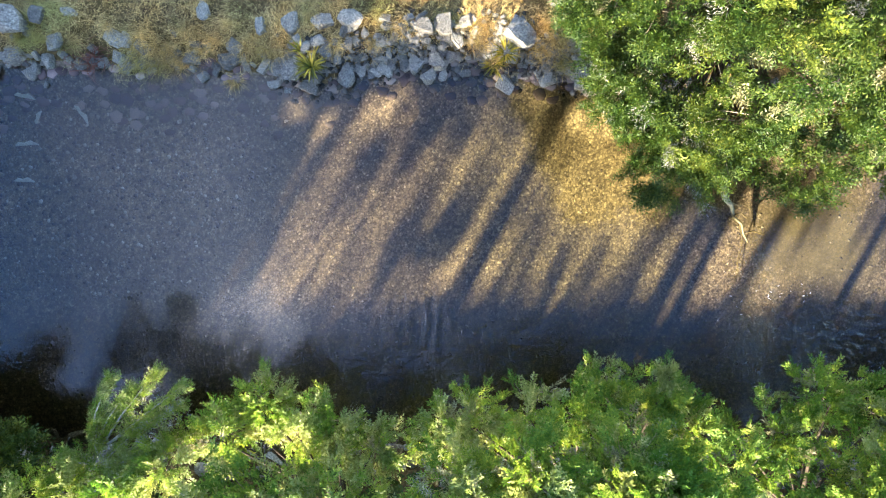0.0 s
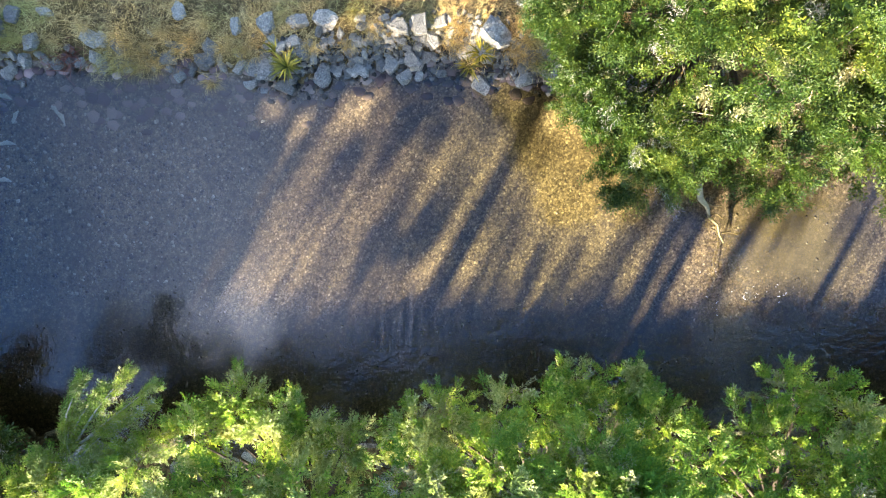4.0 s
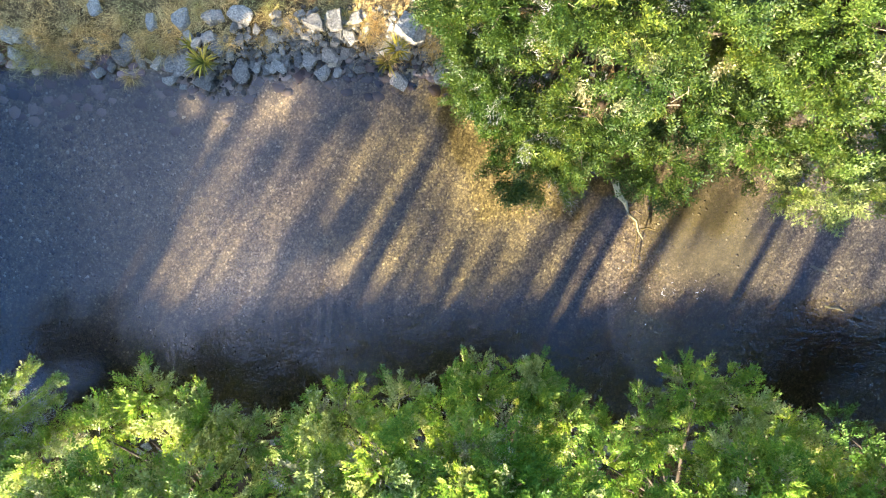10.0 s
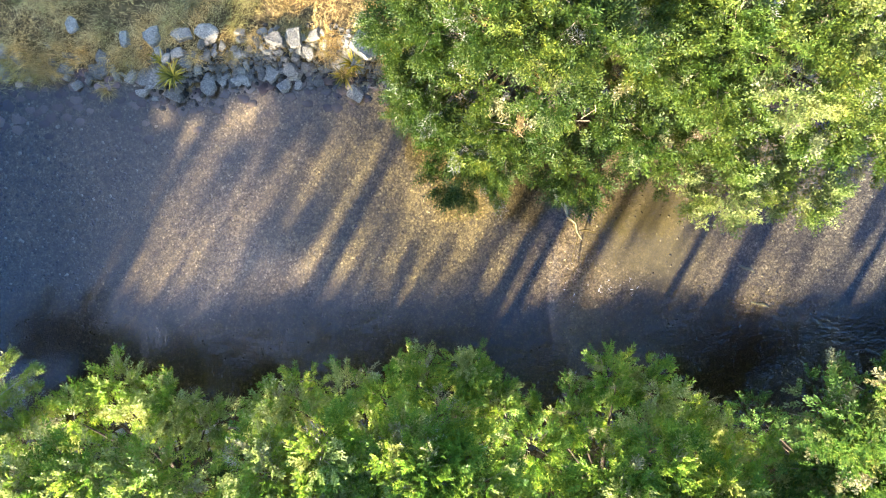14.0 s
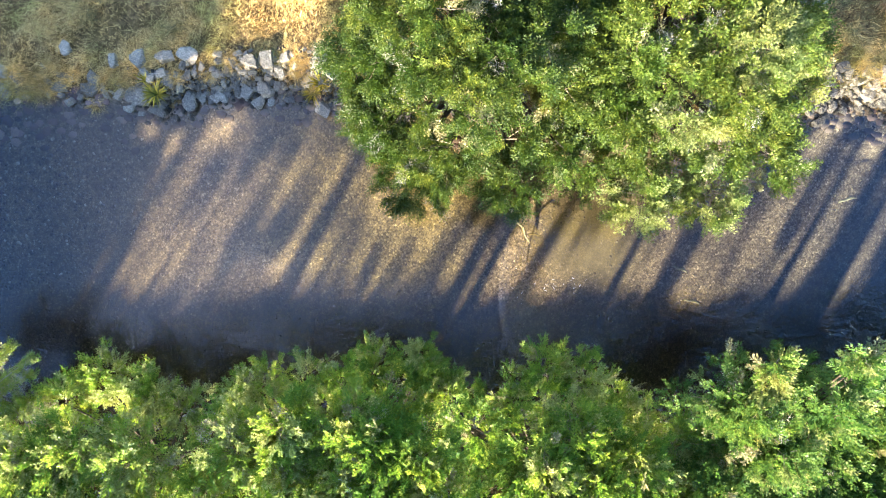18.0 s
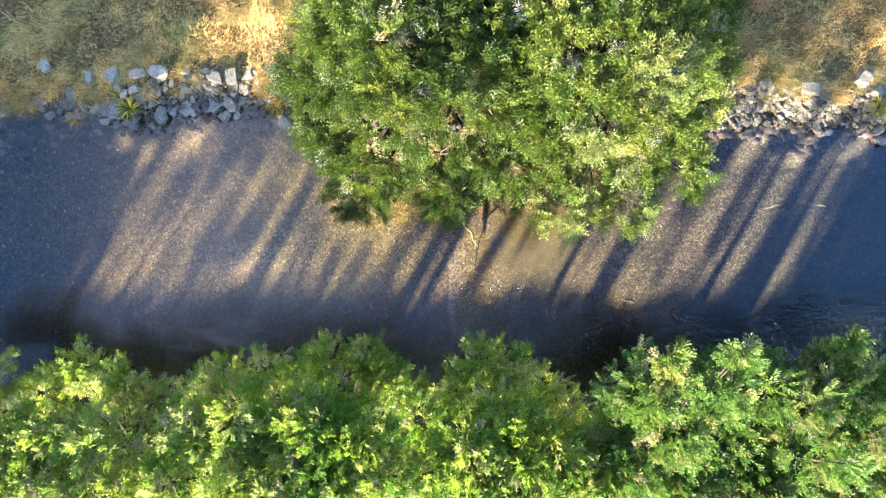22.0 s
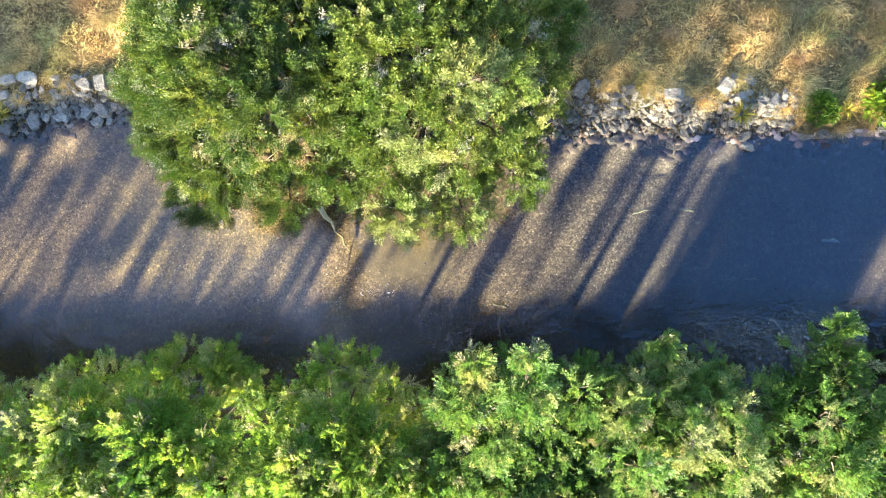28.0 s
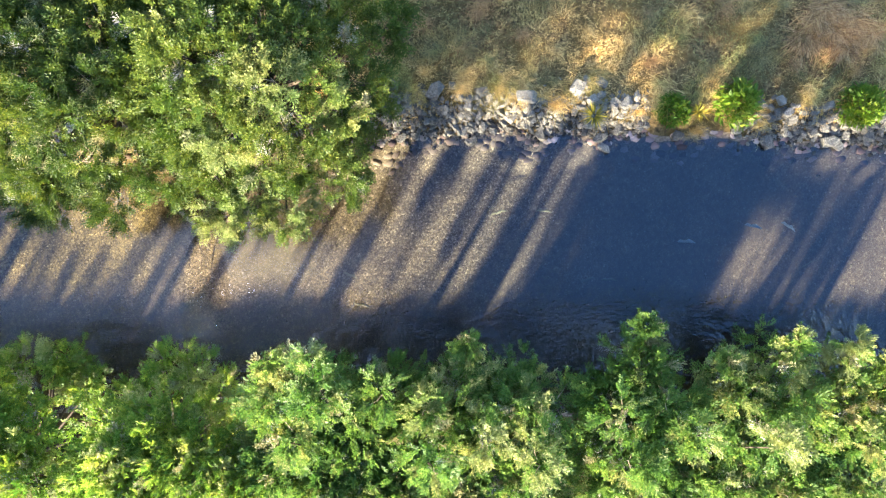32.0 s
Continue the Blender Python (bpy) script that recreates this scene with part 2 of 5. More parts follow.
m = Mat("gravel_bed")
p = m.coords()
warp = m.node("ShaderNodeTexNoise", Scale=9.0, Detail=3.0)
m.link(p, warp.inputs["Vector"])
bent = m.node("ShaderNodeVectorMath")
bent.operation = "MULTIPLY_ADD"
m.link(warp.outputs["Color"], bent.inputs[0])
bent.inputs[1].default_value = (0.075, 0.075, 0.0)
m.link(p, bent.inputs[2])
vor = m.node("ShaderNodeTexVoronoi", Scale=23.0)
m.link(bent.outputs[0], vor.inputs["Vector"])
grit = m.node("ShaderNodeTexVoronoi", Scale=46.0)
m.link(bent.outputs[0], grit.inputs["Vector"])
cell = m.ramp(vor.outputs["Color"], (0.1, (0.085, 0.069, 0.049)), (0.45, (0.170, 0.140, 0.098)), (0.8, (0.24, 0.202, 0.146)), (0.97, (0.46, 0.40, 0.29)))
small = m.ramp(grit.outputs["Color"], (0.1, (0.60, 0.58, 0.55)), (0.9, (1.35, 1.32, 1.25)))
edge = m.ramp(vor.outputs["Distance"], (0.30, (1.03, 1.03, 1.03)), (0.8, (0.60, 0.58, 0.56)))
clot = m.ramp(m.noise(p, 6.0, 6.0, 0.7), (0.34, (0.62, 0.62, 0.64)), (0.5, (1.0, 1.0, 1.0)), (0.68, (1.42, 1.40, 1.34)))
col = m.mix(1.0, m.mix(1.0, m.mix(1.0, cell, edge, "MULTIPLY"), small, "MULTIPLY"), clot, "MULTIPLY")


def bed_patch(x, y, rx, ry, rough=0.35):
    """A soft-edged stain on the bed, its outline broken by noise."""
    place = m.node("ShaderNodeMapping")
    place.vector_type = "TEXTURE"
    place.inputs["Location"].default_value, place.inputs["Scale"].default_value = (x, y, -0.3), (rx, ry, 3.0)
    m.link(p, place.inputs["Vector"])
    ball = m.node("ShaderNodeTexGradient")
    ball.gradient_type = "SPHERICAL"
    m.link(place.outputs[0], ball.inputs["Vector"])
    mul = m.node("ShaderNodeMath")
    mul.operation = "MULTIPLY_ADD"
    m.link(m.noise(p, 1.4, 4.0, 0.6), mul.inputs[0])
    mul.inputs[1].default_value = rough
    m.link(ball.outputs["Fac"], mul.inputs[2])
    return mul.outputs[0]


# golden algae over the gravel in mid-stream, rosier stones elsewhere, fine yellow silt below the riffle, mud in the deeper pool
algae = m.ramp(bed_patch(2.9, 1.3, 4.4, 4.4), (0.30, (0, 0, 0)), (0.75, (1, 1, 1)))
tone = m.mix(algae, (1.06, 1.02, 1.04), (1.20, 1.18, 0.84))
col = m.mix(1.0, col, tone, "MULTIPLY")
silt = m.ramp(bed_patch(8.4, 0.2, 2.6, 2.2), (0.45, (0, 0, 0)), (0.85, (0.7, 0.7, 0.7)))
col = m.mix(silt, col, (0.145, 0.118, 0.052))
lees = m.node("ShaderNodeMapRange")
for k, v in (("From Min", 15.0), ("From Max", 18.5), ("To Min", 0.0), ("To Max", 0.36)):
    lees.inputs[k].default_value = v
east = m.node("ShaderNodeSeparateXYZ")
m.link(p, east.inputs[0])
m.link(east.outputs["X"], lees.inputs["Value"])
col = m.mix(lees.outputs[0], col, (0.185, 0.122, 0.086))
big = m.ramp(m.noise(p, 0.9, 4.0), (0.3, (0.72, 0.72, 0.75)), (0.7, (1.25, 1.22, 1.15)))
col = m.mix(1.0, col, big, "MULTIPLY")
m.bump(vor.outputs["Distance"], 0.16, -0.015)
GRAVEL = m.finish(col, 0.75, 0.2)

m = Mat("bank_soil")
p = m.coords()
col = m.ramp(m.noise(p, 9.0, 10.0, 0.75), (0.36, (0.022, 0.015, 0.008)), (0.5, (0.10, 0.066, 0.028)), (0.66, (0.30, 0.200, 0.088)))
moss = m.ramp(m.noise(p, 1.1, 6.0, 0.65), (0.44, (0, 0, 0)), (0.60, (0.85, 0.85, 0.85)))
col = m.mix(moss, col, (0.100, 0.068, 0.022))
m.bump(m.noise(p, 25.0, 6.0, 0.7), 0.8, 0.05)
SOIL = m.finish(col, 0.95, 0.1)

# water: clear body, mirror sheen by Fresnel over a rippled skin
m = Mat("river_water")
p = m.coords()
mp = m.node("ShaderNodeMapping")
mp.inputs["Scale"].default_value = (1.0, 1.15, 1.0)
m.link(p, mp.inputs["Vector"])
fine = m.noise(mp.outputs[0], 11.0, 3.0, 0.5, 0.6)
broad = m.noise(mp.outputs[0], 2.2, 2.0, 0.5, 0.3)
sx = m.node("ShaderNodeSeparateXYZ")
m.link(p, sx.inputs[0])
live = m.ramp(m.noise(p, 0.35, 2.0), (0.36, (0.30, 0.30, 0.30)), (0.62, (1, 1, 1)))
chop = m.node("ShaderNodeMapRange")
for k, v in (("From Min", -0.6), ("From Max", -1.9), ("To Min", 0.30), ("To Max", 2.1)):
    chop.inputs[k].default_value = v
m.link(sx.outputs["Y"], chop.inputs["Value"])
rif = m.node("ShaderNodeMapping")
rif.vector_type = "TEXTURE"
rif.inputs["Location"].default_value = (6.65, -1.2, 0.0)
rif.inputs["Scale"].default_value = (0.7, 1.9, 1.0)
m.link(p, rif.inputs["Vector"])
ball = m.node("ShaderNodeTexGradient")
ball.gradient_type = "SPHERICAL"
m.link(rif.outputs[0], ball.inputs["Vector"])
calm = m.node("ShaderNodeMapRange")
for k, v in (("From Min", -5.5), ("From Max", -1.0), ("To Min", 0.25), ("To Max", 1.0)):
    calm.inputs[k].default_value = v
m.link(sx.outputs["X"], calm.inputs["Value"])
eased = m.node("ShaderNodeMath")
eased.operation = "MULTIPLY"
m.link(calm.outputs[0], eased.inputs[0])
m.link(chop.outputs[0], eased.inputs[1])
lively = m.node("ShaderNodeMath")
lively.operation = "MULTIPLY"
m.link(live, lively.inputs[0])
m.link(eased.outputs[0], lively.inputs[1])
broken = m.node("ShaderNodeMath")
broken.operation = "MULTIPLY_ADD"
m.link(ball.outputs["Fac"], broken.inputs[0])
broken.inputs[1].default_value = 4.4
m.link(lively.outputs[0], broken.inputs[2])
wavelet = m.noise(mp.outputs[0], 5.2, 2.0, 0.5, 0.8)
race = m.node("ShaderNodeMapRange")
for k, v in (("From Min", 4.5), ("From Max", 7.0), ("To Min", 0.0), ("To Max", 0.8)):
    race.inputs[k].default_value = v
m.link(sx.outputs["X"], race.inputs["Value"])
crest = m.node("ShaderNodeMath")
crest.operation = "MULTIPLY_ADD"
m.link(wavelet, crest.inputs[0])
m.link(race.outputs[0], crest.inputs[1])
m.link(broad, crest.inputs[2])
both = m.node("ShaderNodeMath")
both.operation = "MULTIPLY_ADD"
m.link(fine, both.inputs[0])
both.inputs[1].default_value = 0.5
m.link(crest.outputs[0], both.inputs[2])
hgt = m.node("ShaderNodeMath")
hgt.operation = "MULTIPLY"
m.link(both.outputs[0], hgt.inputs[0])
m.link(broken.outputs[0], hgt.inputs[1])
# a train of standing waves in the slack water
stand = m.node("ShaderNodeMapping")
stand.vector_type = "TEXTURE"
stand.inputs["Location"].default_value = (-0.35, -1.6, 0.0)
stand.inputs["Scale"].default_value = (1.7, 0.9, 1.0)
m.link(p, stand.inputs["Vector"])
pool = m.node("ShaderNodeTexGradient")
pool.gradient_type = "SPHERICAL"
m.link(stand.outputs[0], pool.inputs["Vector"])
train = m.node("ShaderNodeTexWave", Scale=1.1, Distortion=5.0, Detail=3.0)
train.inputs["Detail Scale"].default_value = 1.4
m.link(p, train.inputs["Vector"])
swell = m.node("ShaderNodeMath")
swell.operation = "MULTIPLY"
m.link(train.outputs["Fac"], swell.inputs[0])
m.link(pool.outputs["Fac"], swell.inputs[1])
total = m.node("ShaderNodeMath")
total.operation = "MULTIPLY_ADD"
m.link(swell.outputs[0], total.inputs[0])
total.inputs[1].default_value = 0.45
m.link(hgt.outputs[0], total.inputs[2])
bmp = m.node("ShaderNodeBump", Strength=0.6, Distance=0.06)
m.link(total.outputs[0], bmp.inputs["Height"])
fres = m.node("ShaderNodeFresnel")
m.link(bmp.outputs[0], fres.inputs["Normal"])
gl = m.node("ShaderNodeBsdfGlossy", Roughness=0.03)
m.link(bmp.outputs[0], gl.inputs["Normal"])
tr = m.node("ShaderNodeBsdfTransparent")
deep = m.node("ShaderNodeMapRange")
for k, v in (("From Min", 7.0), ("From Max", 16.0), ("To Min", 0.0), ("To Max", 1.0)):
    deep.inputs[k].default_value = v
m.link(sx.outputs["X"], deep.inputs["Value"])
sheen = m.node("ShaderNodeMapRange")
for k, v in (("From Min", 13.0), ("From Max", 18.0), ("To Min", 1.6), ("To Max", 1.80)):
    sheen.inputs[k].default_value = v
m.link(sx.outputs["X"], sheen.inputs["Value"])
m.link(sheen.outputs[0], fres.inputs["IOR"])
# far-bank water tinted darker and browner, the trees' shade put into its colour
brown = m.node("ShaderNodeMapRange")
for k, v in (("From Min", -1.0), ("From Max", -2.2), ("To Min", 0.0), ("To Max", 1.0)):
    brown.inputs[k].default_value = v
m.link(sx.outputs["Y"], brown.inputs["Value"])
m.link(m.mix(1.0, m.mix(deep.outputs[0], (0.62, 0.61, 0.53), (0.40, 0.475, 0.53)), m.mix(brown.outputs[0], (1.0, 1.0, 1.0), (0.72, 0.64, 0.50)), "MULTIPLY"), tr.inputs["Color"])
mx = m.node("ShaderNodeMixShader")
m.link(fres.outputs[0], mx.inputs[0])
m.link(tr.outputs[0], mx.inputs[1])
m.link(gl.outputs[0], mx.inputs[2])
m.link(mx.outputs[0], m.out.inputs["Surface"])
WATER = m.mat


# ---- mesh helpers ----
def mesh_object(name, verts, faces, materials, parent=None, smooth=False, index=None):
    """One mesh object from arrays; faces all have the same number of corners."""
    verts, faces = np.asarray(verts, dtype=np.float32), np.asarray(faces, dtype=np.int32)
    me = bpy.data.meshes.new(name)
    n = faces.shape[1]
    me.vertices.add(len(verts))
    me.vertices.foreach_set("co", verts.ravel())
    me.loops.add(faces.size)
    me.loops.foreach_set("vertex_index", faces.ravel())
    me.polygons.add(len(faces))
    me.polygons.foreach_set("loop_start", np.arange(len(faces), dtype=np.int32) * n)
    if smooth:
        me.polygons.foreach_set("use_smooth", np.ones(len(faces), dtype=bool))
    for mt in materials:
        me.materials.append(mt)
    if index is not None:
        me.polygons.foreach_set("material_index", np.asarray(index, dtype=np.int32))
    me.update(calc_edges=True)
    ob = new(name, me)
    ob.parent = parent
    return ob


def thing(name, x, y, z, label, category, group=""):
    ob = new(name)
    ob.location = (x, y, z)
    return tagged(ob, label, category, group)


def tube(points, radii, sides=6):
    """Vertices and quads of a tapered tube along points."""
    pts = [Vector(q) for q in points]
    vs, fs = [], []
    for i, (q, r) in enumerate(zip(pts, radii)):
        d = (pts[min(i + 1, len(pts) - 1)] - pts[max(i - 1, 0)]).normalized()
        a = d.cross(Vector((0.31, 0.87, 0.38))).normalized()
        b = d.cross(a)
        for k in range(sides):
            w = 2 * math.pi * k / sides
            vs.append(q + (a * math.cos(w) + b * math.sin(w)) * r)
        if i:
            o = (i - 1) * sides
            fs += [(o + k, o + (k + 1) % sides, o + sides + (k + 1) % sides, o + sides + k) for k in range(sides)]
    return vs, fs


def tubes(name, runs, material, parent, sides=6, label=""):
    vs, fs = [], []
    for points, radii in runs:
        v, f = tube(points, radii, sides)
        o = len(vs)
        vs += v
        fs += [tuple(i + o for i in q) for q in f]
    ob = mesh_object(name, [tuple(v) for v in vs], fs, [material], parent, True)
    return tagged(ob, label) if label else ob


# ---- the ground: one sheet with the river's channel in it ----
def curve(table):
    xs, ys = zip(*table)
    return lambda x: np.interp(x, xs, ys)


north_edge = curve([(-14, 4.0), (-9.2, 4.0), (-6.8, 4.03), (-5.7, 4.07), (-4.5, 3.91), (-3.5, 3.65), (-2.8, 3.52), (-1.8, 3.79), (-0.8, 3.85), (0.2, 4.0), (1.2, 4.0), (2.2, 3.72), (2.9, 3.6), (6, 3.5), (11, 3.45),
                    (12.6, 3.38), (14.3, 3.48), (15.1, 3.62), (16.2, 3.42), (17.0, 3.54), (17.8, 3.36), (18.7, 3.52), (20.1, 3.42), (21.2, 3.5), (22.4, 3.45), (23.4, 3.32), (24.6, 3.38), (26, 3.2), (34, 3.2)])



south_edge = curve([(-14, -4.5), (-8, -4.45), (7, -4.4), (34, -4.4)])


def wob(x, y):
    return (np.sin(x * 1.7 + 0.6 * np.sin(y * 2.1)) * 0.5 + np.sin(y * 2.3 + x * 0.9 + 1.3) * 0.5 + np.sin(x * 4.1 - y * 3.3) * 0.25)


def smooth01(t):
    t = np.clip(t, 0, 1)
    return t * t * (3 - 2 * t)


def height(x, y):
    x, y = np.asarray(x, float), np.asarray(y, float)
    dn = y - north_edge(x) - 0.10 * np.sin(x * 3.1) - 0.06 * np.sin(x * 7.3 + 1)
    ds = south_edge(x) - 0.15 * np.sin(x * 1.3) - y
    bed = -0.30 + 0.035 * wob(x * 0.8, y * 0.8)
    zn = np.where(dn < 0, bed * smooth01(-dn / 1.1), 0.42 * smooth01(dn / 0.9) + 0.05 * np.clip(dn, 0, 30) + 0.03 * wob(x, y) * smooth01(dn))
    zs = np.where(ds < 0, bed * smooth01(-ds / 0.4), 0.45 * smooth01(ds / 0.9) + 0.03 * np.clip(ds, 0, 30) + 0.03 * wob(x, y) * smooth01(ds))
    hummock = np.sin(3.7 * x + 1.3 * np.sin(2.9 * y)) * np.sin(4.3 * y + 1.1 * np.sin(3.3 * x)) + 0.6 * np.sin(7.9 * x + 2.0 * np.sin(5.1 * y)) * np.sin(8.3 * y + 1.7 * np.sin(6.1 * x + 1.0))
    zn = zn + 0.050 * hummock * smooth01((dn - 0.7) / 0.6)
    return np.where(dn > -1.3, zn, np.where(ds > -1.2, zs, bed))


def ground_z(x, y):
    return float(height(x, y))


far = np.array([1.5, 4, 9, 20, 45, 100, 220, 480, 900])
gx = np.concatenate([-12 - far[::-1], np.arange(-12, 30.01, 0.2), 30 + far])
gy = np.concatenate([-9 - far[::-1], np.arange(-9, 11.01, 0.125), 11 + far])
X, Y = np.meshgrid(gx, gy)
Z = height(X, Y)
nx, ny = len(gx), len(gy)
i, j = np.meshgrid(np.arange(nx - 1), np.arange(ny - 1))
a = (j * nx + i).ravel()
quads = np.stack([a, a + 1, a + nx + 1, a + nx], 1)
mid = Z.ravel()[quads].mean(1)
ground = mesh_object("ground", np.stack([X.ravel(), Y.ravel(), Z.ravel()], 1), quads, [GRAVEL, SOIL], None, True, (mid > 0.03).astype(int))
tagged(ground, "gravel river bed between dry grassy earth banks", "ground", kind="structure")

wx = np.concatenate([-12 - far[::-1], np.linspace(-12, 30, 22), 30 + far])
wy = np.linspace(-5.6, 5.2, 8)
X, Y = np.meshgrid(wx, wy)
i, j = np.meshgrid(np.arange(len(wx) - 1), np.arange(len(wy) - 1))
a = (j * len(wx) + i).ravel()
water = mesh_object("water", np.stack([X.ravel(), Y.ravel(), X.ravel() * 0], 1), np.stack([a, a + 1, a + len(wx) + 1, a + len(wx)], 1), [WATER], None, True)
tagged(water, "clear shallow river water with blue sky sheen", "water", kind="structure")
water.visible_shadow = False


# ---- foliage ----
def spray_template(rng, fingers=13, length=0.30, leaf=0.115, width=0.034, loose=1.0):
    """A ragged twig of narrow leaves round an axis along +x: vertices and triangles."""
    vs, fs = [], []
    for k in range(fingers):
        f = (k + 0.5) / fingers
        turn = k * 2.4 + rng.uniform(-0.5, 0.5)
        out = Vector((rng.uniform(0.5, 1.0), math.cos(turn), math.sin(turn) * 0.75 * loose)).normalized()
        base = Vector((f * length, 0, 0)) + out * rng.uniform(0.0, 0.035) * loose
        ln = leaf * (1.15 - 0.4 * f) * rng.uniform(0.7, 1.2)
        side = out.cross(Vector((rng.uniform(-0.6, 0.6), rng.uniform(-0.6, 0.6), 1.0))).normalized() * width * rng.uniform(0.4, 0.6)
        o = len(vs)
        vs += [tuple(base + out * ln * 0.1 - side), tuple(base + out * ln), tuple(base + out * ln * 0.35 + side)]
        fs.append((o, o + 1, o + 2))
    return np.array(vs), np.array(fs)


def frames_from(directions, rng, roll=0.6):
    """Rotation matrices whose x axis is each direction and whose z axis leans upward."""
    d = directions / np.linalg.norm(directions, axis=1, keepdims=True)
    up = np.tile([0.0, 0.0, 1.0], (len(d), 1)) + rng.normal(0, roll, (len(d), 3))
    yv = np.cross(up, d)
    yv /= np.linalg.norm(yv, axis=1, keepdims=True) + 1e-9
    zv = np.cross(d, yv)
    return np.stack([d, yv, zv], 2)


def scatter(template, places, directions, sizes, rng, roll=0.6):
    tv, tf = template
    R = frames_from(directions, rng, roll)
    v = np.einsum("nij,kj->nki", R, tv) * sizes[:, None, None] + places[:, None, :]
    f = tf[None] + (np.arange(len(places)) * len(tv))[:, None, None]
    return v.reshape(-1, 3), f.reshape(-1, tf.shape[1])


def crown_points(rng, lobes, per_lobe, shoots):
    """Shoots radiate from each lobe's heart; sprays sit along their outer half. Returns places, directions, shoot lines."""
    places, ways, lines = [], [], []
    for (cx, cy, cz, r, flat), n_shoots in zip(lobes, shoots):
        c = np.array([cx, cy, cz])
        for _ in range(n_shoots):
            d = rng.normal(0, 1, 3)
            d[2] = abs(d[2]) * 0.9 - 0.25
            d /= np.linalg.norm(d)
            ln = r * rng.uniform(0.72, 1.12)
            tip = c + d * np.array([1, 1, flat]) * ln
            base = c + (tip - c) * 0.12 + rng.normal(0, 0.16, 3) * r
            lines.append((base, tip))
            shoot = (tip - base)
            for _k in range(per_lobe):
                f = 1 - rng.uniform(0, 1) ** 1.5 * 0.75
                side = rng.normal(0, 1, 3)
                side -= side.dot(d) * d
                side /= np.linalg.norm(side) + 1e-9
                places.append(base + shoot * f + side * rng.uniform(0, 0.10) * r * (1.25 - f))
                ways.append(d * 0.8 + side * rng.uniform(0.2, 0.9) + np.array([0, 0, 0.25]))
            places.append(tip)
            ways.append(d + np.array([0, 0, 0.2]))
    return np.array(places), np.array(ways), lines


def tufts(rng, lines, root, n=14, out=0.85, twig=0.0042):
    """Dead shoots: fans of fine bare twigs near the outside of the crown."""
    pl, wy = [], []
    for b, t in lines:
        d = (t - b) / (np.linalg.norm(t - b) + 1e-9)
        q = b + (t - b) * out
        reach = rng.uniform(0.6, 1.3)
        for _ in range(n):
            pl.append(q + rng.normal(0, 0.085, 3) * reach + d * rng.uniform(-0.22, 0.12))
            wy.append(d + rng.normal(0, 0.45, 3))
    tm = spray_template(rng, 14, 0.15, 0.11, twig)
    v, f = scatter(tm, np.array(pl), np.array(wy), rng.uniform(0.6, 1.25, len(pl)), rng, 1.0)
    tagged(mesh_object("deadwood", v, f, [TWIG], root), "bare silvery grey dead twigs", kind="stuff")


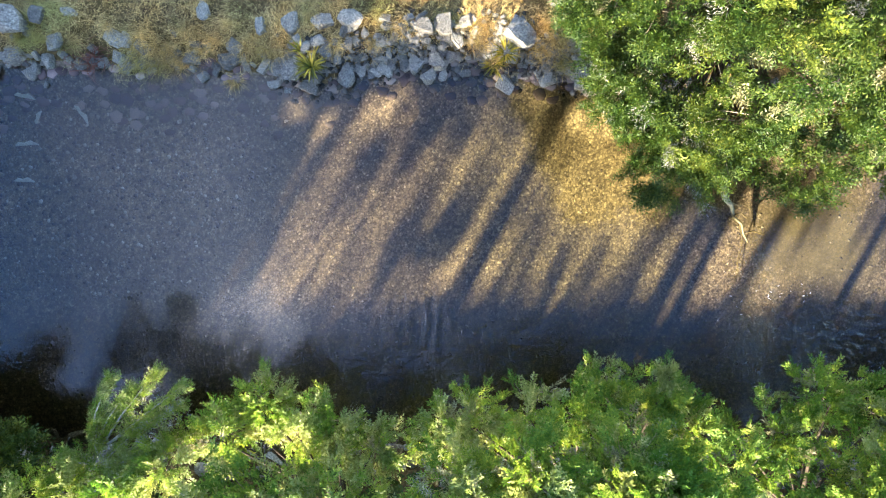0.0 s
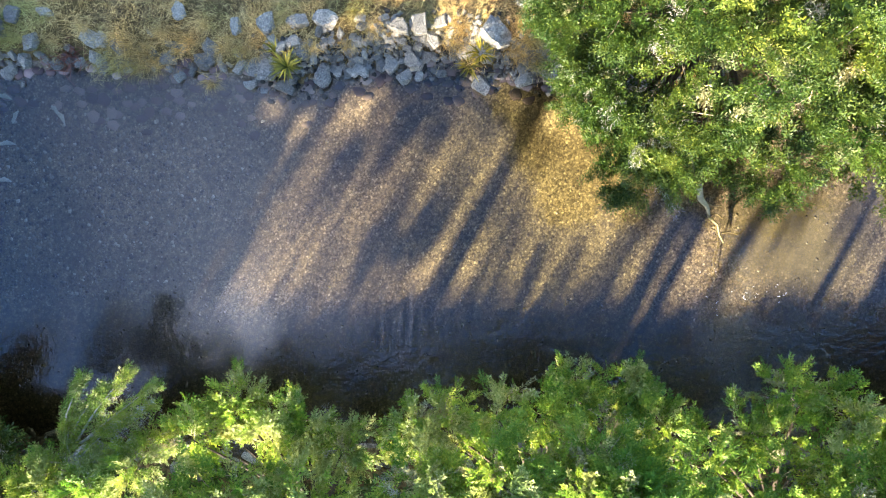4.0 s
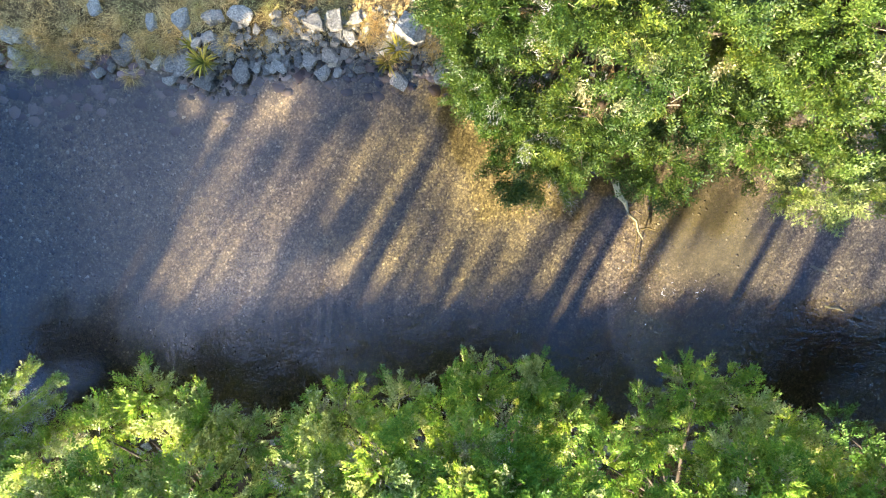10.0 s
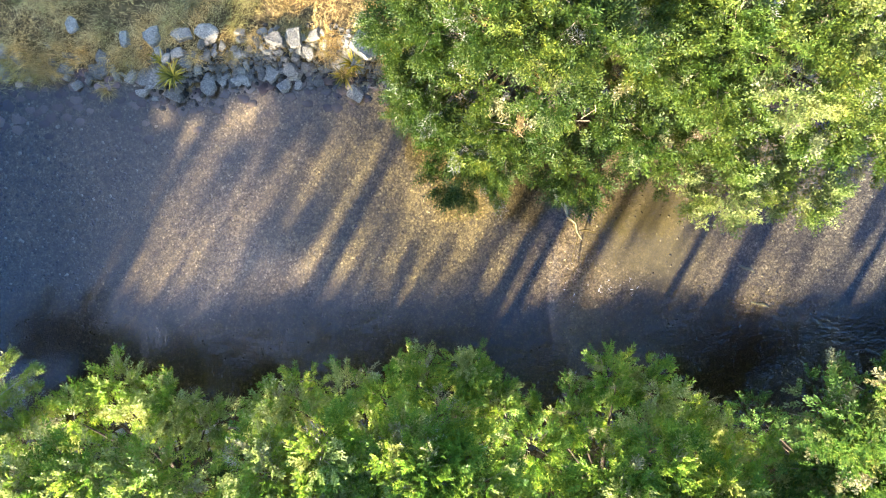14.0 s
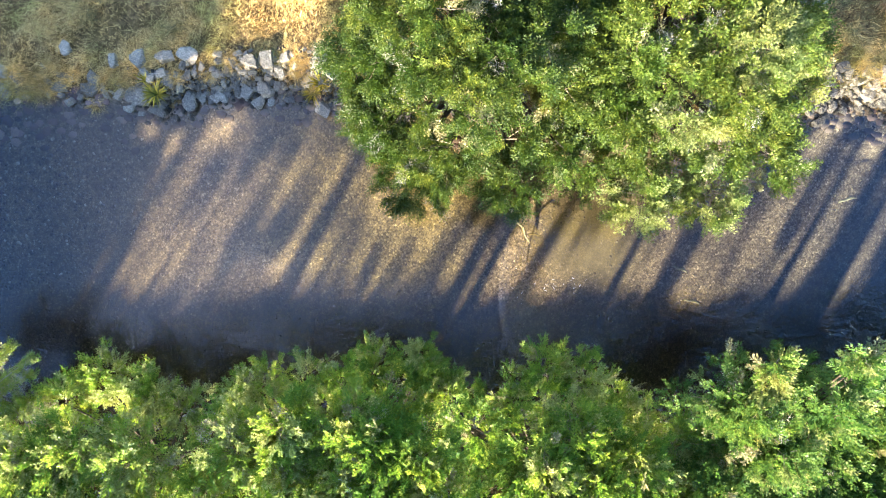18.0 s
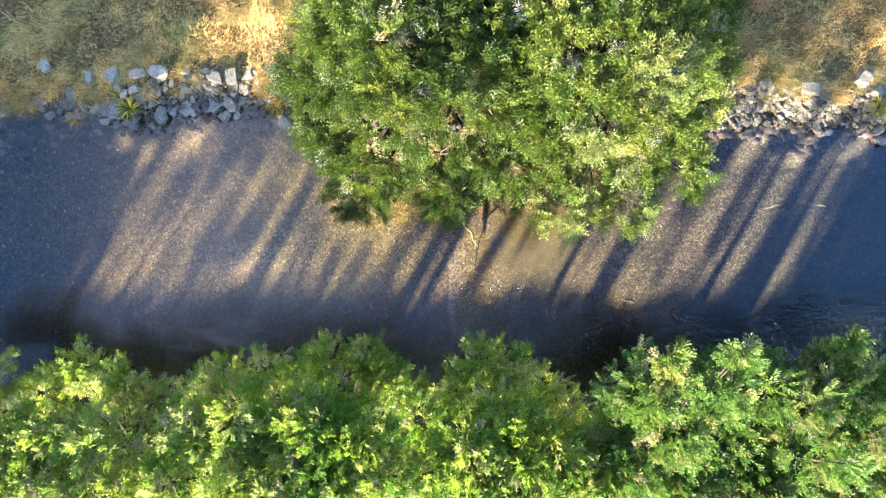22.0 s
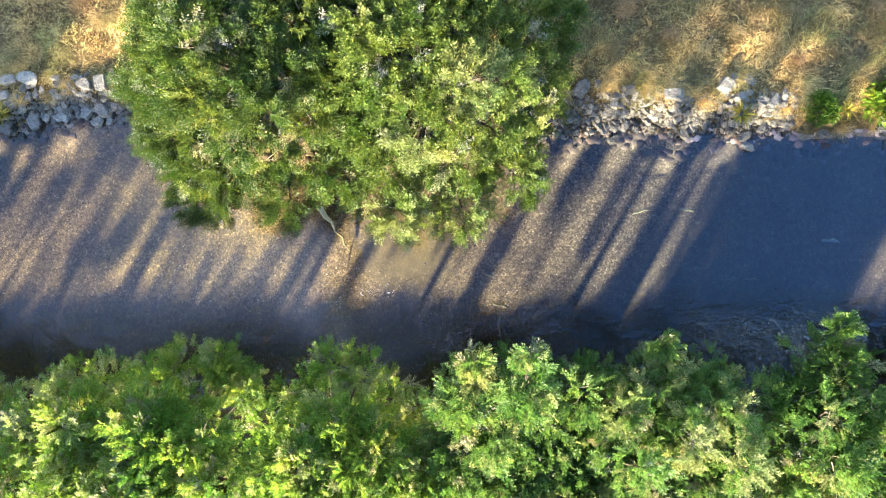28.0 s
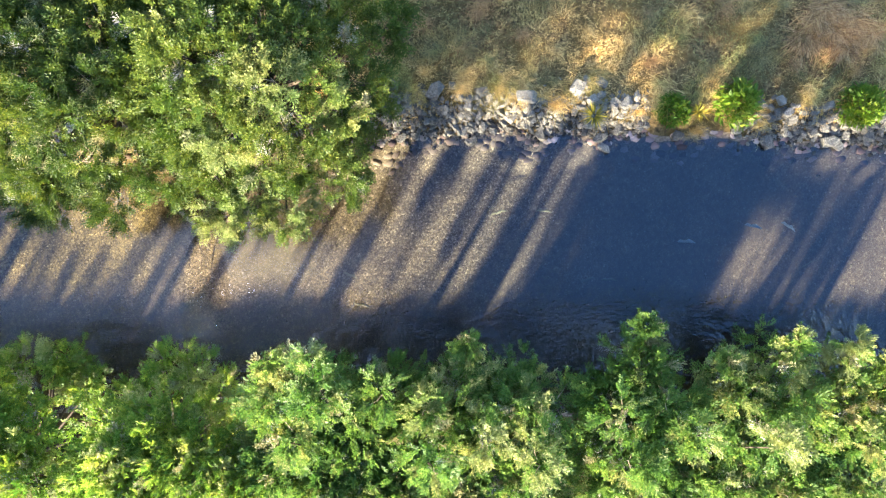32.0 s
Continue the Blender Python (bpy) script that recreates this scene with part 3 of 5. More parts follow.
def build_tree(name, x, y, label, group, lobes, trunk_r, mats, seed, shoots_per_m2=9.0, per_shoot=11, size=1.0, leaf=(22, 0.27, 0.080, 0.027), share=(0.5, 0.4, 0.1), lean=(0, 0), bare=8, dry=0.03, rear_light=0.0):
    """A tree at its base: tapered trunk, a limb to each lobe, twigs, and a leafy crown. Lobes are (dx, dy, z, radius, flatness)."""
    rng = np.random.default_rng(seed)
    z0 = ground_z(x, y) - 0.05
    root = thing(name, x, y, z0, label, "tree", group)
    lobes = [(l[0], l[1], l[2] - z0, l[3], l[4]) for l in lobes]
    top = max(l[2] for l in lobes)
    fork = Vector((lean[0] * 0.5, lean[1] * 0.5, top * 0.42))
    tubes("trunk", [([(0, 0, -0.2), (fork.x * 0.2 + 0.03, fork.y * 0.2, fork.z * 0.35), (fork.x * 0.6, fork.y * 0.6 + 0.03, fork.z * 0.7), tuple(fork)],
                     [trunk_r * 1.35, trunk_r, trunk_r * 0.85, trunk_r * 0.7])], BARK, root, 8)
    ends = {}
    for l in lobes:
        ends[(round(l[0], 1), round(l[1], 1))] = l
    for l in ends.values():
        e = Vector((l[0], l[1], l[2]))
        k = fork.lerp(e, 0.5) + Vector((0, 0, -0.12 * (e - fork).length + 0.1))
        tubes("limb", [([tuple(fork - Vector((0, 0, 0.15))), tuple(k), tuple(e)], [trunk_r * 0.42, trunk_r * 0.26, trunk_r * 0.10])], BARK, root, 6)
    n_shoots = [max(8, int(shoots_per_m2 * (0.5 if y + l[1] < -5.7 else 1.2 if x > 9.5 and y < 0 and l[3] > 0.75 else 2.2) * l[3] ** 2 * 3.1)) for l in lobes]
    pl, wy_, lines = crown_points(rng, lobes, per_shoot, n_shoots)
    sizes = rng.uniform(0.75, 1.2, len(pl)) * size
    tmpl = spray_template(rng, *leaf)
    v, f = scatter(tmpl, pl, wy_, sizes, rng)
    per = len(tmpl[1])
    shoot_id = np.repeat(np.arange(sum(n_shoots)), per_shoot + 1)
    pick = 0.5 + 0.62 * (rng.uniform(0, 1, sum(n_shoots)) - 0.5) + (rng.normal(0, 0.25, len(lobes)) + np.where(np.array([l[3] for l in lobes]) < 0.5, 0.2, -0.06))[np.repeat(np.arange(len(lobes)), n_shoots)]
    # lobes behind the crown get lighter leaves, in place of sunlight there
    pick = pick + rear_light * np.repeat([l[1] > 0.6 for l in lobes], n_shoots)
    kind = np.where(pick < share[0], 0, np.where(pick < share[0] + share[1], 1, 2))
    kind[rng.uniform(0, 1, len(kind)) < dry] = 3
    mesh_object("crown", v, f, [*mats, LEAF_DRY], root, False, np.repeat(kind[shoot_id], per))
    keep = [lines[k] for k in rng.permutation(len(lines))[: max(6, len(lines) // 6)]]
    tubes("twig_work", [([tuple(b), tuple(b + (t - b) * 0.55 + rng.normal(0, 0.03, 3)), tuple(t)], [0.009, 0.007, 0.003]) for b, t in keep], STEM, root, 3, "thin grey-brown twigs")["kind"] = "stuff"
    if bare > 100:
        tufts(rng, [lines[rng.integers(len(lines))] for _ in range(bare // 2)], root, 20, 0.95, 0.0048)
    elif bare:
        tufts(rng, [lines[rng.integers(len(lines))] for _ in range(bare)], root)
    return root


def ring_lobes(rng, n, rx, ry, z_low, z_top, r):
    """Lobes spread over a dome: half-widths rx, ry, lowest and highest hearts, lobe radius."""
    out = []
    for k in range(n):
        f = (k + 0.5) / n
        ang = k * 2.39996
        q = math.sqrt(f)
        out.append((rx * q * math.cos(ang), ry * q * math.sin(ang), z_top - (z_top - z_low) * f ** 1.3 + rng.uniform(-0.25, 0.25), r * rng.uniform(0.8, 1.2), 0.8))
    return out


DARKS, ROWS_MIX = [LEAF_DARK, LEAF_MID, LEAF_NEW], [LEAF_DEEP, LEAF_BRIGHT, LEAF_TIP]
ROWS_FAR = [LEAF_DULL, LEAF_SOFT, LEAF_PALE]

# the big tree on the grassy bank that hangs over the water: two neighbours grown into one mass
rng = np.random.default_rng(11)
lobes = ring_lobes(rng, 42, 2.75, 2.9, 3.0, 5.5, 0.62)
lobes += [(-2.0, -2.4, 2.8, 0.6, 0.8), (-1.9, -2.95, 2.7, 0.5, 0.8), (-2.3, -1.7, 2.8, 0.6, 0.8), (-1.3, -3.05, 2.8, 0.5, 0.8), (-2.4, -0.8, 2.8, 0.6, 0.8), (-1.5, -2.4, 3.2, 0.6, 0.8), (-2.2, -1.4, 3.1, 0.7, 0.8), (-1.1, -2.6, 3.3, 0.7, 0.8), (0.6, -2.95, 3.4, 0.65, 0.8), (-2.3, 0.6, 2.6, 0.8, 0.8), (-2.2, 2.0, 2.6, 0.7, 0.8)]
lobes += [(-1.2, 1.5, 5.2, 0.7, 0.8), (0.2, 1.6, 5.5, 0.7, 0.8), (1.5, 1.4, 5.4, 0.7, 0.8), (2.4, 1.8, 5.3, 0.7, 0.8), (0.8, 2.6, 5.3, 0.7, 0.8), (-0.6, 2.6, 5.1, 0.7, 0.8), (2.0, 2.9, 5.2, 0.7, 0.8)]
build_tree("riverside_tree", 5.4, 4.3, "broad dark green evergreen tree leaning over the river bank", "bank trees", lobes, 0.20, DARKS, 21, share=(0.70, 0.24, 0.06), bare=120, dry=0.03, rear_light=0.20)
lobes = ring_lobes(rng, 42, 2.75, 2.9, 3.0, 5.4, 0.62)
lobes += [(-2.0, -2.3, 3.5, 0.7, 0.8), (-1.6, -1.2, 4.2, 0.75, 0.8), (-1.9, 0.2, 4.8, 0.8, 0.8), (-1.9, 1.6, 4.6, 0.8, 0.8), (-1.8, 3.0, 4.2, 0.8, 0.8), (-0.6, -3.15, 3.4, 0.7, 0.8), (0.7, -3.05, 3.5, 0.7, 0.8), (1.9, -2.3, 3.5, 0.7, 0.8), (2.3, -0.6, 2.6, 0.7, 0.8), (2.9, 1.4, 2.7, 0.7, 0.8)]
lobes += [(-0.8, 1.5, 5.4, 0.7, 0.8), (0.6, 1.7, 5.4, 0.7, 0.8), (1.8, 1.8, 5.0, 0.7, 0.8), (2.5, 2.3, 4.6, 0.7, 0.8), (0.0, 2.8, 5.2, 0.7, 0.8), (1.4, 3.0, 5.0, 0.7, 0.8)]
build_tree("riverside_tree", 9.2, 4.2, "broad yellow-green evergreen tree leaning over the river bank", "bank trees", lobes, 0.20, [LEAF_MID, LEAF_OLIVE, LEAF_PALE], 22, share=(0.44, 0.37, 0.19), bare=110, dry=0.05)

# the row of evergreens along the opposite bank: each a clump of pointed leaders
def leader(dx, dy, tip, low=3.55):
    """Lobes of one pointed leader, widest below its middle."""
    if tip < 3.9:
        return [(dx, dy, tip * f, r, 1.0) for f, r in ((0.74, 0.60), (0.86, 0.46), (0.96, 0.25))]
    lo = max(low, tip * 0.62)
    return [(dx, dy, lo + (tip - lo) * f, r, 1.1) for f, r in ((0.0, 0.80), (0.33, 0.66), (0.66, 0.48), (0.92, 0.26))]


def spike(dx, dy, tip, lean=1.1):
    """Lobes of one slender leader that leans out over the water to its tip."""
    return [(dx + 0.12 * f, dy - lean * f, tip - 0.95 * f, r, 1.0) for f, r in ((1.0, 0.36), (0.72, 0.29), (0.45, 0.22), (0.22, 0.16), (0.06, 0.10))]


# base, leaders towards the water (x, y, tip height), number and spread of leaders behind, their height, leaf mix
ROW_UPSTREAM = [
    ((-8.6, -5.6), [(-7.6, -4.2, 3.3), (-8.6, -4.9, 4.0), (-6.8, -4.0, 3.0), (-5.9, -3.9, 3.1), (-5.1, -3.6, 3.1)], 4, 1.6, 4.4, 2),
    ((-1.85, -5.0), [(-3.35, -2.6, 2.6), (-2.67, -2.97, 2.9), (-1.95, -2.92, 3.0), (-1.28, -3.28, 3.0), (-4.1, -3.17, 2.7)], 6, 1.7, 4.4, 2),
    ((2.65, -5.0), [(0.1, -3.05, 3.2), (0.55, -2.75, 3.3), (1.5, -2.55, 3.6), (2.3, -2.55, 3.4), (1.45, -3.0, 4.4)], 5, 1.4, 4.5, 2),
    ((3.15, -5.0), [(2.95, -2.35, 3.1), (4.0, -2.3, 2.8), (4.65, -3.0, 2.9), (3.5, -3.0, 3.9), (3.0, -3.1, 4.3)], 4, 1.2, 4.6, 0)]
ROW_MIDDLE = [
    ((6.7, -5.0), [(6.1, -3.0, 3.1), (6.8, -2.35, 3.3), (7.5, -2.45, 3.7), (8.2, -3.0, 3.6), (7.2, -3.1, 4.5), (8.85, -3.3, 3.6), (9.45, -3.6, 4.0), (9.2, -4.2, 4.4), (5.6, -4.3, 4.2), (5.3, -3.8, 3.3)], 6, 1.4, 4.8, 1),
    ((11.2, -4.8), [(10.05, -2.3, 5.3), (11.0, -2.1, 6.2), (10.5, -3.0, 5.6), (11.5, -2.5, 4.6)], 5, 1.2, 5.0, 0),
    ((12.7, -4.8), [(12.4, -2.3, 4.6), (13.1, -2.5, 5.2), (13.9, -2.2, 4.7), (13.3, -3.3, 6.0)], 5, 1.2, 6.0, 0),
    ((15.0, -4.8), [(14.8, -2.35, 5.0), (15.35, -2.3, 4.4), (14.3, -2.9, 5.7), (15.4, -3.4, 5.6)], 4, 1.1, 6.0, 1),
    ((17.8, -4.7), [(17.05, -2.5, 4.0), (17.75, -1.85, 4.7), (18.4, -2.7, 5.9), (17.4, -3.4, 5.6)], 5, 1.2, 6.0, 0)]
ROW_DOWNSTREAM = [
    ((18.6, -4.7), [(19.6, -2.1, 4.7), (20.4, -1.6, 5.1), (20.0, -2.9, 6.0), (20.9, -2.4, 5.0)], 5, 1.2, 6.2, 1),
    ((22.4, -4.7), [(21.8, -1.85, 5.0), (22.6, -2.1, 5.3), (22.2, -3.1, 6.2), (23.2, -2.4, 5.0)], 5, 1.2, 6.2, 2),
    ((24.7, -4.8), [(24.0, -2.1, 5.2), (24.9, -2.2, 5.5), (24.4, -3.2, 6.2), (25.6, -2.4, 5.4)], 5, 1.2, 6.2, 0),
    ((27.2, -4.9), [(26.6, -2.3, 5.2), (27.6, -2.4, 5.5)], 5, 1.4, 6.2, 1)]
# low boughs over the bank, hidden under some crowns, added to shade stripes of water
SHADE_BOUGHS = {1: [(-4.35, -3.6, 1.45, 0.5), (-3.4, -3.7, 1.7, 0.35), (-2.6, -3.6, 1.45, 0.32), (-1.9, -3.6, 1.8, 0.4)], 2: [(-0.2, -3.6, 1.9, 0.35), (0.6, -3.6, 1.8, 0.4), (1.6, -3.6, 1.9, 0.4)], 4: [(5.6, -3.6, 1.8, 0.4), (7.0, -3.6, 1.7, 0.4)],
          5: [(10.2, -3.6, 1.3, 0.45), (10.1, -3.8, 1.9, 0.5)], 6: [(11.9, -3.6, 1.5, 0.42)], 7: [(13.9, -3.6, 1.7, 0.4)]}
SPIKES = {3: [(4.0, -2.2, 2.7)], 5: [(10.12, -1.8, 5.75), (11.06, -1.6, 6.5)], 6: [(13.95, -1.6, 5.1)], 8: [(17.74, -1.25, 4.75)], 9: [(20.45, -1.4, 5.5), (19.2, -1.9, 5.2)], 10: [(21.5, -1.4, 5.6), (22.4, -1.75, 5.5)]}
MIXES = ((0.58, 0.34, 0.08), (0.40, 0.38, 0.22), (0.26, 0.40, 0.34))
WORDS = ("bushy deep green evergreen tree on the stony far bank", "bushy bright green evergreen tree on the stony far bank", "bushy evergreen tree with yellow-green young shoots on the far bank")
for k, ((tx, ty), fronts, n_back, spread, tall, mix) in enumerate(ROW_UPSTREAM + ROW_MIDDLE + ROW_DOWNSTREAM):
    rng = np.random.default_rng(100 + k)
    lobes = []
    for lx, ly, tip in fronts:
        lobes += leader(lx - tx, ly - (0.38 if tip < 4 else 0.55) - ty, tip - (0.5 if tip < 4 else 0.0), 4.1 if tx > 9 else 3.55)
    cx = sum(l[0] for l in fronts) / len(fronts) - tx
    n_back += 1
    tall *= 0.67 if tx > 9 else 0.93
    low = 4.7 if tx < -5 else 3.72 if tx < 0 else 3.95 if tx > 3 else 3.6
    if k == 1:
        lobes += [(-0.7, 0.25, 2.5, 0.45, 0.9), (0.0, 0.1, 2.6, 0.5, 0.9), (0.7, 0.25, 2.5, 0.45, 0.9), (0.3, -0.5, 2.7, 0.5, 0.9), (-0.4, -0.5, 2.7, 0.5, 0.9)]
    else:
        lobes += leader(0.0, 0.2, max(low + 0.45, tall * 0.92), low)
    for q in range(n_back):
        lobes += leader(cx + spread * ((q + 0.5) / n_back * 2 - 1) + rng.uniform(-0.2, 0.2), (0.9 if q % 2 else -0.1) + rng.uniform(-0.3, 0.3), max(low + 0.45, tall * rng.uniform(0.85, 1.08)), low)
    if tx > 9:
        for q in range(9):
            lobes.append((cx + (q % 3 - 1) * 0.85 + rng.uniform(-0.2, 0.2), -3.1 - 0.75 * (q // 3) + rng.uniform(-0.2, 0.2) - ty, rng.uniform(3.7, 4.1) + 0.35 * (2 - q // 3), 0.62, 0.8))
    for sx, sy, tip in SPIKES.get(k, ()):
        lobes += spike(sx - tx, sy - ty, tip)
    if tx > 0:
        x0, x1 = min(q[0] for q in fronts), max(q[0] for q in fronts)
        for q in range(int((x1 - x0) / 0.9) + 1):
            if tx > 9:
                lobes.append((x0 + 0.9 * q + rng.uniform(-0.2, 0.2) - tx, -2.75 + rng.uniform(-0.25, 0.25) - ty, rng.uniform(4.75, 5.2), 0.46, 0.95))
            lobes.append((x0 + 0.9 * q + rng.uniform(-0.2, 0.2) - tx, -3.95 + rng.uniform(-0.2, 0.3) - ty, (3.95 if tx > 9 else 3.2) + rng.uniform(-0.2, 0.3), 0.55, 0.9))
    for bx, by, bz, br in SHADE_BOUGHS.get(k, ()):
        lobes.append((bx - tx, by - ty, bz, br, 1.2))
    build_tree("evergreen_tree", tx, ty, WORDS[mix], "far bank trees", lobes, 0.12, (ROWS_FAR if tx > 9 else ROWS_MIX), 300 + k, shoots_per_m2=7.2, per_shoot=6, share=MIXES[mix], bare=(44 if tx > 15 else 24 if tx > 9 else 12), leaf=(19, 0.27, 0.082, 0.034, 0.35))

# tall narrow trees upstream of the row, mirrored in the slow water
for k, (tx, ty, low, top) in enumerate([(-10.0, -5.2, (-8.92, -2.95, 3.8), (-9.83, -1.68, 6.2)), (-8.8, -5.3, (-7.64, -2.82, 3.9), (-8.37, -1.61, 6.2)), (-12.2, -5.2, (-11.17, -3.08, 3.7), (-12.4, -2.63, 6.0))]):
    low, top = Vector(low), Vector(top)
    spine = [low.lerp(top, f) for f in (0.0, 0.2, 0.4, 0.6, 0.8, 0.97)]
    lobes = [(q.x - tx, q.y - ty, q.z, r_, 1.0) for q, r_ in zip(spine, (0.46, 0.40, 0.34, 0.28, 0.22, 0.15))]
    build_tree("spire_tree", tx, ty, "tall narrow dark evergreen tree leaning out over the water", "spire trees", lobes, 0.10, DARKS, 400 + k, shoots_per_m2=34.0, per_shoot=6, share=(1.0, 0.0, 0.0), bare=0, dry=0.0, leaf=(9, 0.14, 0.11, 0.06))

for k, (tx, ty, fronts) in enumerate([(-9.9, -5.2, [(-9.4, -4.15, 2.1), (-10.0, -4.0, 2.6), (-8.8, -4.3, 1.8)]), (-11.6, -5.2, [(-10.6, -3.75, 3.1), (-11.4, -3.5, 3.7), (-12.2, -3.8, 3.4)]), (-14.2, -5.3, [(-13.1, -3.7, 3.6), (-13.9, -3.6, 4.0), (-15.0, -3.8, 4.4)])]):
    lobes = []
    for lx, ly, tip in fronts:
        lobes += [(lx - tx, ly - ty, tip * f_, r_, 1.0) for f_, r_ in ((0.35, 0.55), (0.55, 0.62), (0.75, 0.52), (0.92, 0.3))]
    build_tree("bank_tree", tx, ty, "low bushy dark evergreen tree upstream on the far bank", "far bank trees", lobes, 0.11, DARKS, 450 + k, shoots_per_m2=12.0, per_shoot=6, share=(0.9, 0.1, 0.0), bare=0, dry=0.0, leaf=(11, 0.24, 0.13, 0.05))

# a leaning tree with long drooping boughs at the start of the row
rng = np.random.default_rng(77)
base = Vector((-6.9, -5.0, 0.2))
root = thing("leaning_tree", base.x, base.y, base.z, "leaning tree with long feathery green boughs and bare grey twigs", "tree", "far bank trees")
tubes("trunk", [([(0, 0, -0.3), (0.2, 0.3, 0.9), (0.5, 0.8, 1.8)], [0.12, 0.10, 0.07])], BARK, root, 8)
pl, wy_, dead = [], [], []
for ex, ey, ez in ((0.8, 2.6, 2.1), (1.15, 2.45, 2.0), (1.68, 2.75, 2.15), (2.12, 2.48, 2.1), (2.0, 2.1, 1.95), (1.4, 1.8, 1.9), (0.5, 1.8, 1.9), (2.4, 1.6, 1.7), (1.6, 1.2, 1.9), (0.0, 1.2, 2.0), (0.9, 0.8, 2.3), (-0.4, 0.7, 2.0), (1.6, 0.5, 2.4)):
    s0, e = np.array([0.4, 0.9, 1.6]), np.array([ex, ey, ez])
    if ey > 1.8:
        s0 = np.array([0.35 + 0.25 * (ex - 1.0), 1.35, 1.75])
    tubes("bough", [([tuple(s0), tuple(s0 + (e - s0) * 0.5 + np.array([0, 0, 0.15])), tuple(e)], [0.026, 0.016, 0.004])], TWIG, root, 5)
    d = (e - s0) / np.linalg.norm(e - s0)
    for _ in range(120):
        f = 1 - 0.85 * rng.uniform(0, 1) ** 1.4
        side = rng.normal(0, 1, 3)
        side -= side.dot(d) * d
        side /= np.linalg.norm(side)
        pl.append(s0 + (e - s0) * f + np.array([0, 0, 0.6 * f * (1 - f)]) + side * rng.uniform(0.0, 0.10) * (1.15 - 0.8 * f))
        wy_.append(d * 1.2 + side * 0.7 + np.array([0.45, 0.0, -0.1]))
    if ex > 1.2 and ey > 1.2:
        dead += [(s0 + (e - s0) * 0.3, s0 + (e - s0) * q + np.array([0.10, -0.16, 0.1])) for q in (0.55, 0.8, 0.95)]
tm = spray_template(rng, 17, 0.22, 0.075, 0.018, 0.6)
v, f = scatter(tm, np.array(pl), np.array(wy_), rng.uniform(0.8, 1.2, len(pl)), rng)
mesh_object("crown", v, f, [LEAF_BRIGHT, LEAF_TIP], root, False, np.repeat((rng.uniform(0, 1, len(pl)) > 0.6).astype(int), len(tm[1])))
tufts(rng, dead, root, 8)


# unseen understorey added behind the row to stripe the low sunlight: shrubs, saplings with a bare foot, slim poles
def understorey_mesh(seed, n, low=0.0, taper=0.25):
    """A leafy plant of unit width and height; its leaves begin at the height low, over a thin stem."""
    rng = np.random.default_rng(seed)
    a_, f_ = rng.uniform(0, 6.28, n), rng.uniform(0, 1, n)
    wide = np.sqrt(1 - np.abs(2 * f_ - 1) ** 2.5) if low else 1 - taper * f_
    r_ = wide * np.sqrt(rng.uniform(0.02, 1, n)) * 0.40
    d = np.stack([np.cos(a_), np.sin(a_), rng.normal(0.3, 0.3, n)], 1)
    pl = np.stack([r_ * np.cos(a_), r_ * np.sin(a_), low + (1 - low) * f_ * 0.94 + 0.02], 1)
    v, f = scatter(spray_template(rng, 8, 0.14, 0.13, 0.105), pl, d, rng.uniform(0.8, 1.2, n), rng, 1.0)
    v[:, 2] = np.clip(v[:, 2], 0.0, 1.0)
    v[:, :2] = np.clip(v[:, :2], -0.5, 0.5)
    sv, sf = tube([(0, 0, -0.05), (0.01, 0.0, 0.4), (0, 0, 0.9)], [0.035, 0.03, 0.02], 3)
    sf = [t for q in sf for t in ((q[0], q[1], q[2]), (q[0], q[2], q[3]))]
    ob = mesh_object("shrub", np.concatenate([np.array([tuple(q) for q in sv]), v]), np.concatenate([np.array(sf), f + len(sv)]), [LEAF_DARK])
    me = ob.data
    bpy.data.objects.remove(ob)
    return me


SHRUBS = [understorey_mesh(k, 92) for k in range(4)]
LOOSE = [understorey_mesh(10 + k, 30) for k in range(3)]
POLES = [understorey_mesh(20 + k, 130, 0.0, 0.05) for k in range(2)]
CROWNED = [understorey_mesh(30 + k, 62, 0.55) for k in range(3)]
HIGH = [understorey_mesh(40 + k, 46, 0.72) for k in range(3)]
TOPPED = [understorey_mesh(45 + k, 42, 0.86) for k in range(3)]
THIN = [understorey_mesh(50 + k, 20, 0.50) for k in range(3)]
rng = np.random.default_rng(5)
count = 0
BACK = -6.5
REACH = math.cos(math.atan(SUN_SLOPE)) / math.tan(radians(SUN_EL))       # shadow's length in y for each metre of height


def plant(u, tip, w, shapes, back=0.0, word="unseen dense dark green shade-casting shrub"):
    """An unseen plant placed so that its shadow crosses the middle of the river at x = u and ends at y = tip."""
    global count
    ob = new("shrub", shapes[count % len(shapes)])
    count += 1
    y = BACK - back
    x = u + SUN_SLOPE * (y + 1.0)
    z = ground_z(x, y) - 0.03
    ob.location = (x, y, z)
    ob.rotation_euler = (0, 0, rng.uniform(0, 6.28))
    ob.scale = (w, w, (tip - y) / REACH - 0.3 - z)
    return tagged(ob, word + " beneath the far bank trees", "shrub", "understorey shrubs")


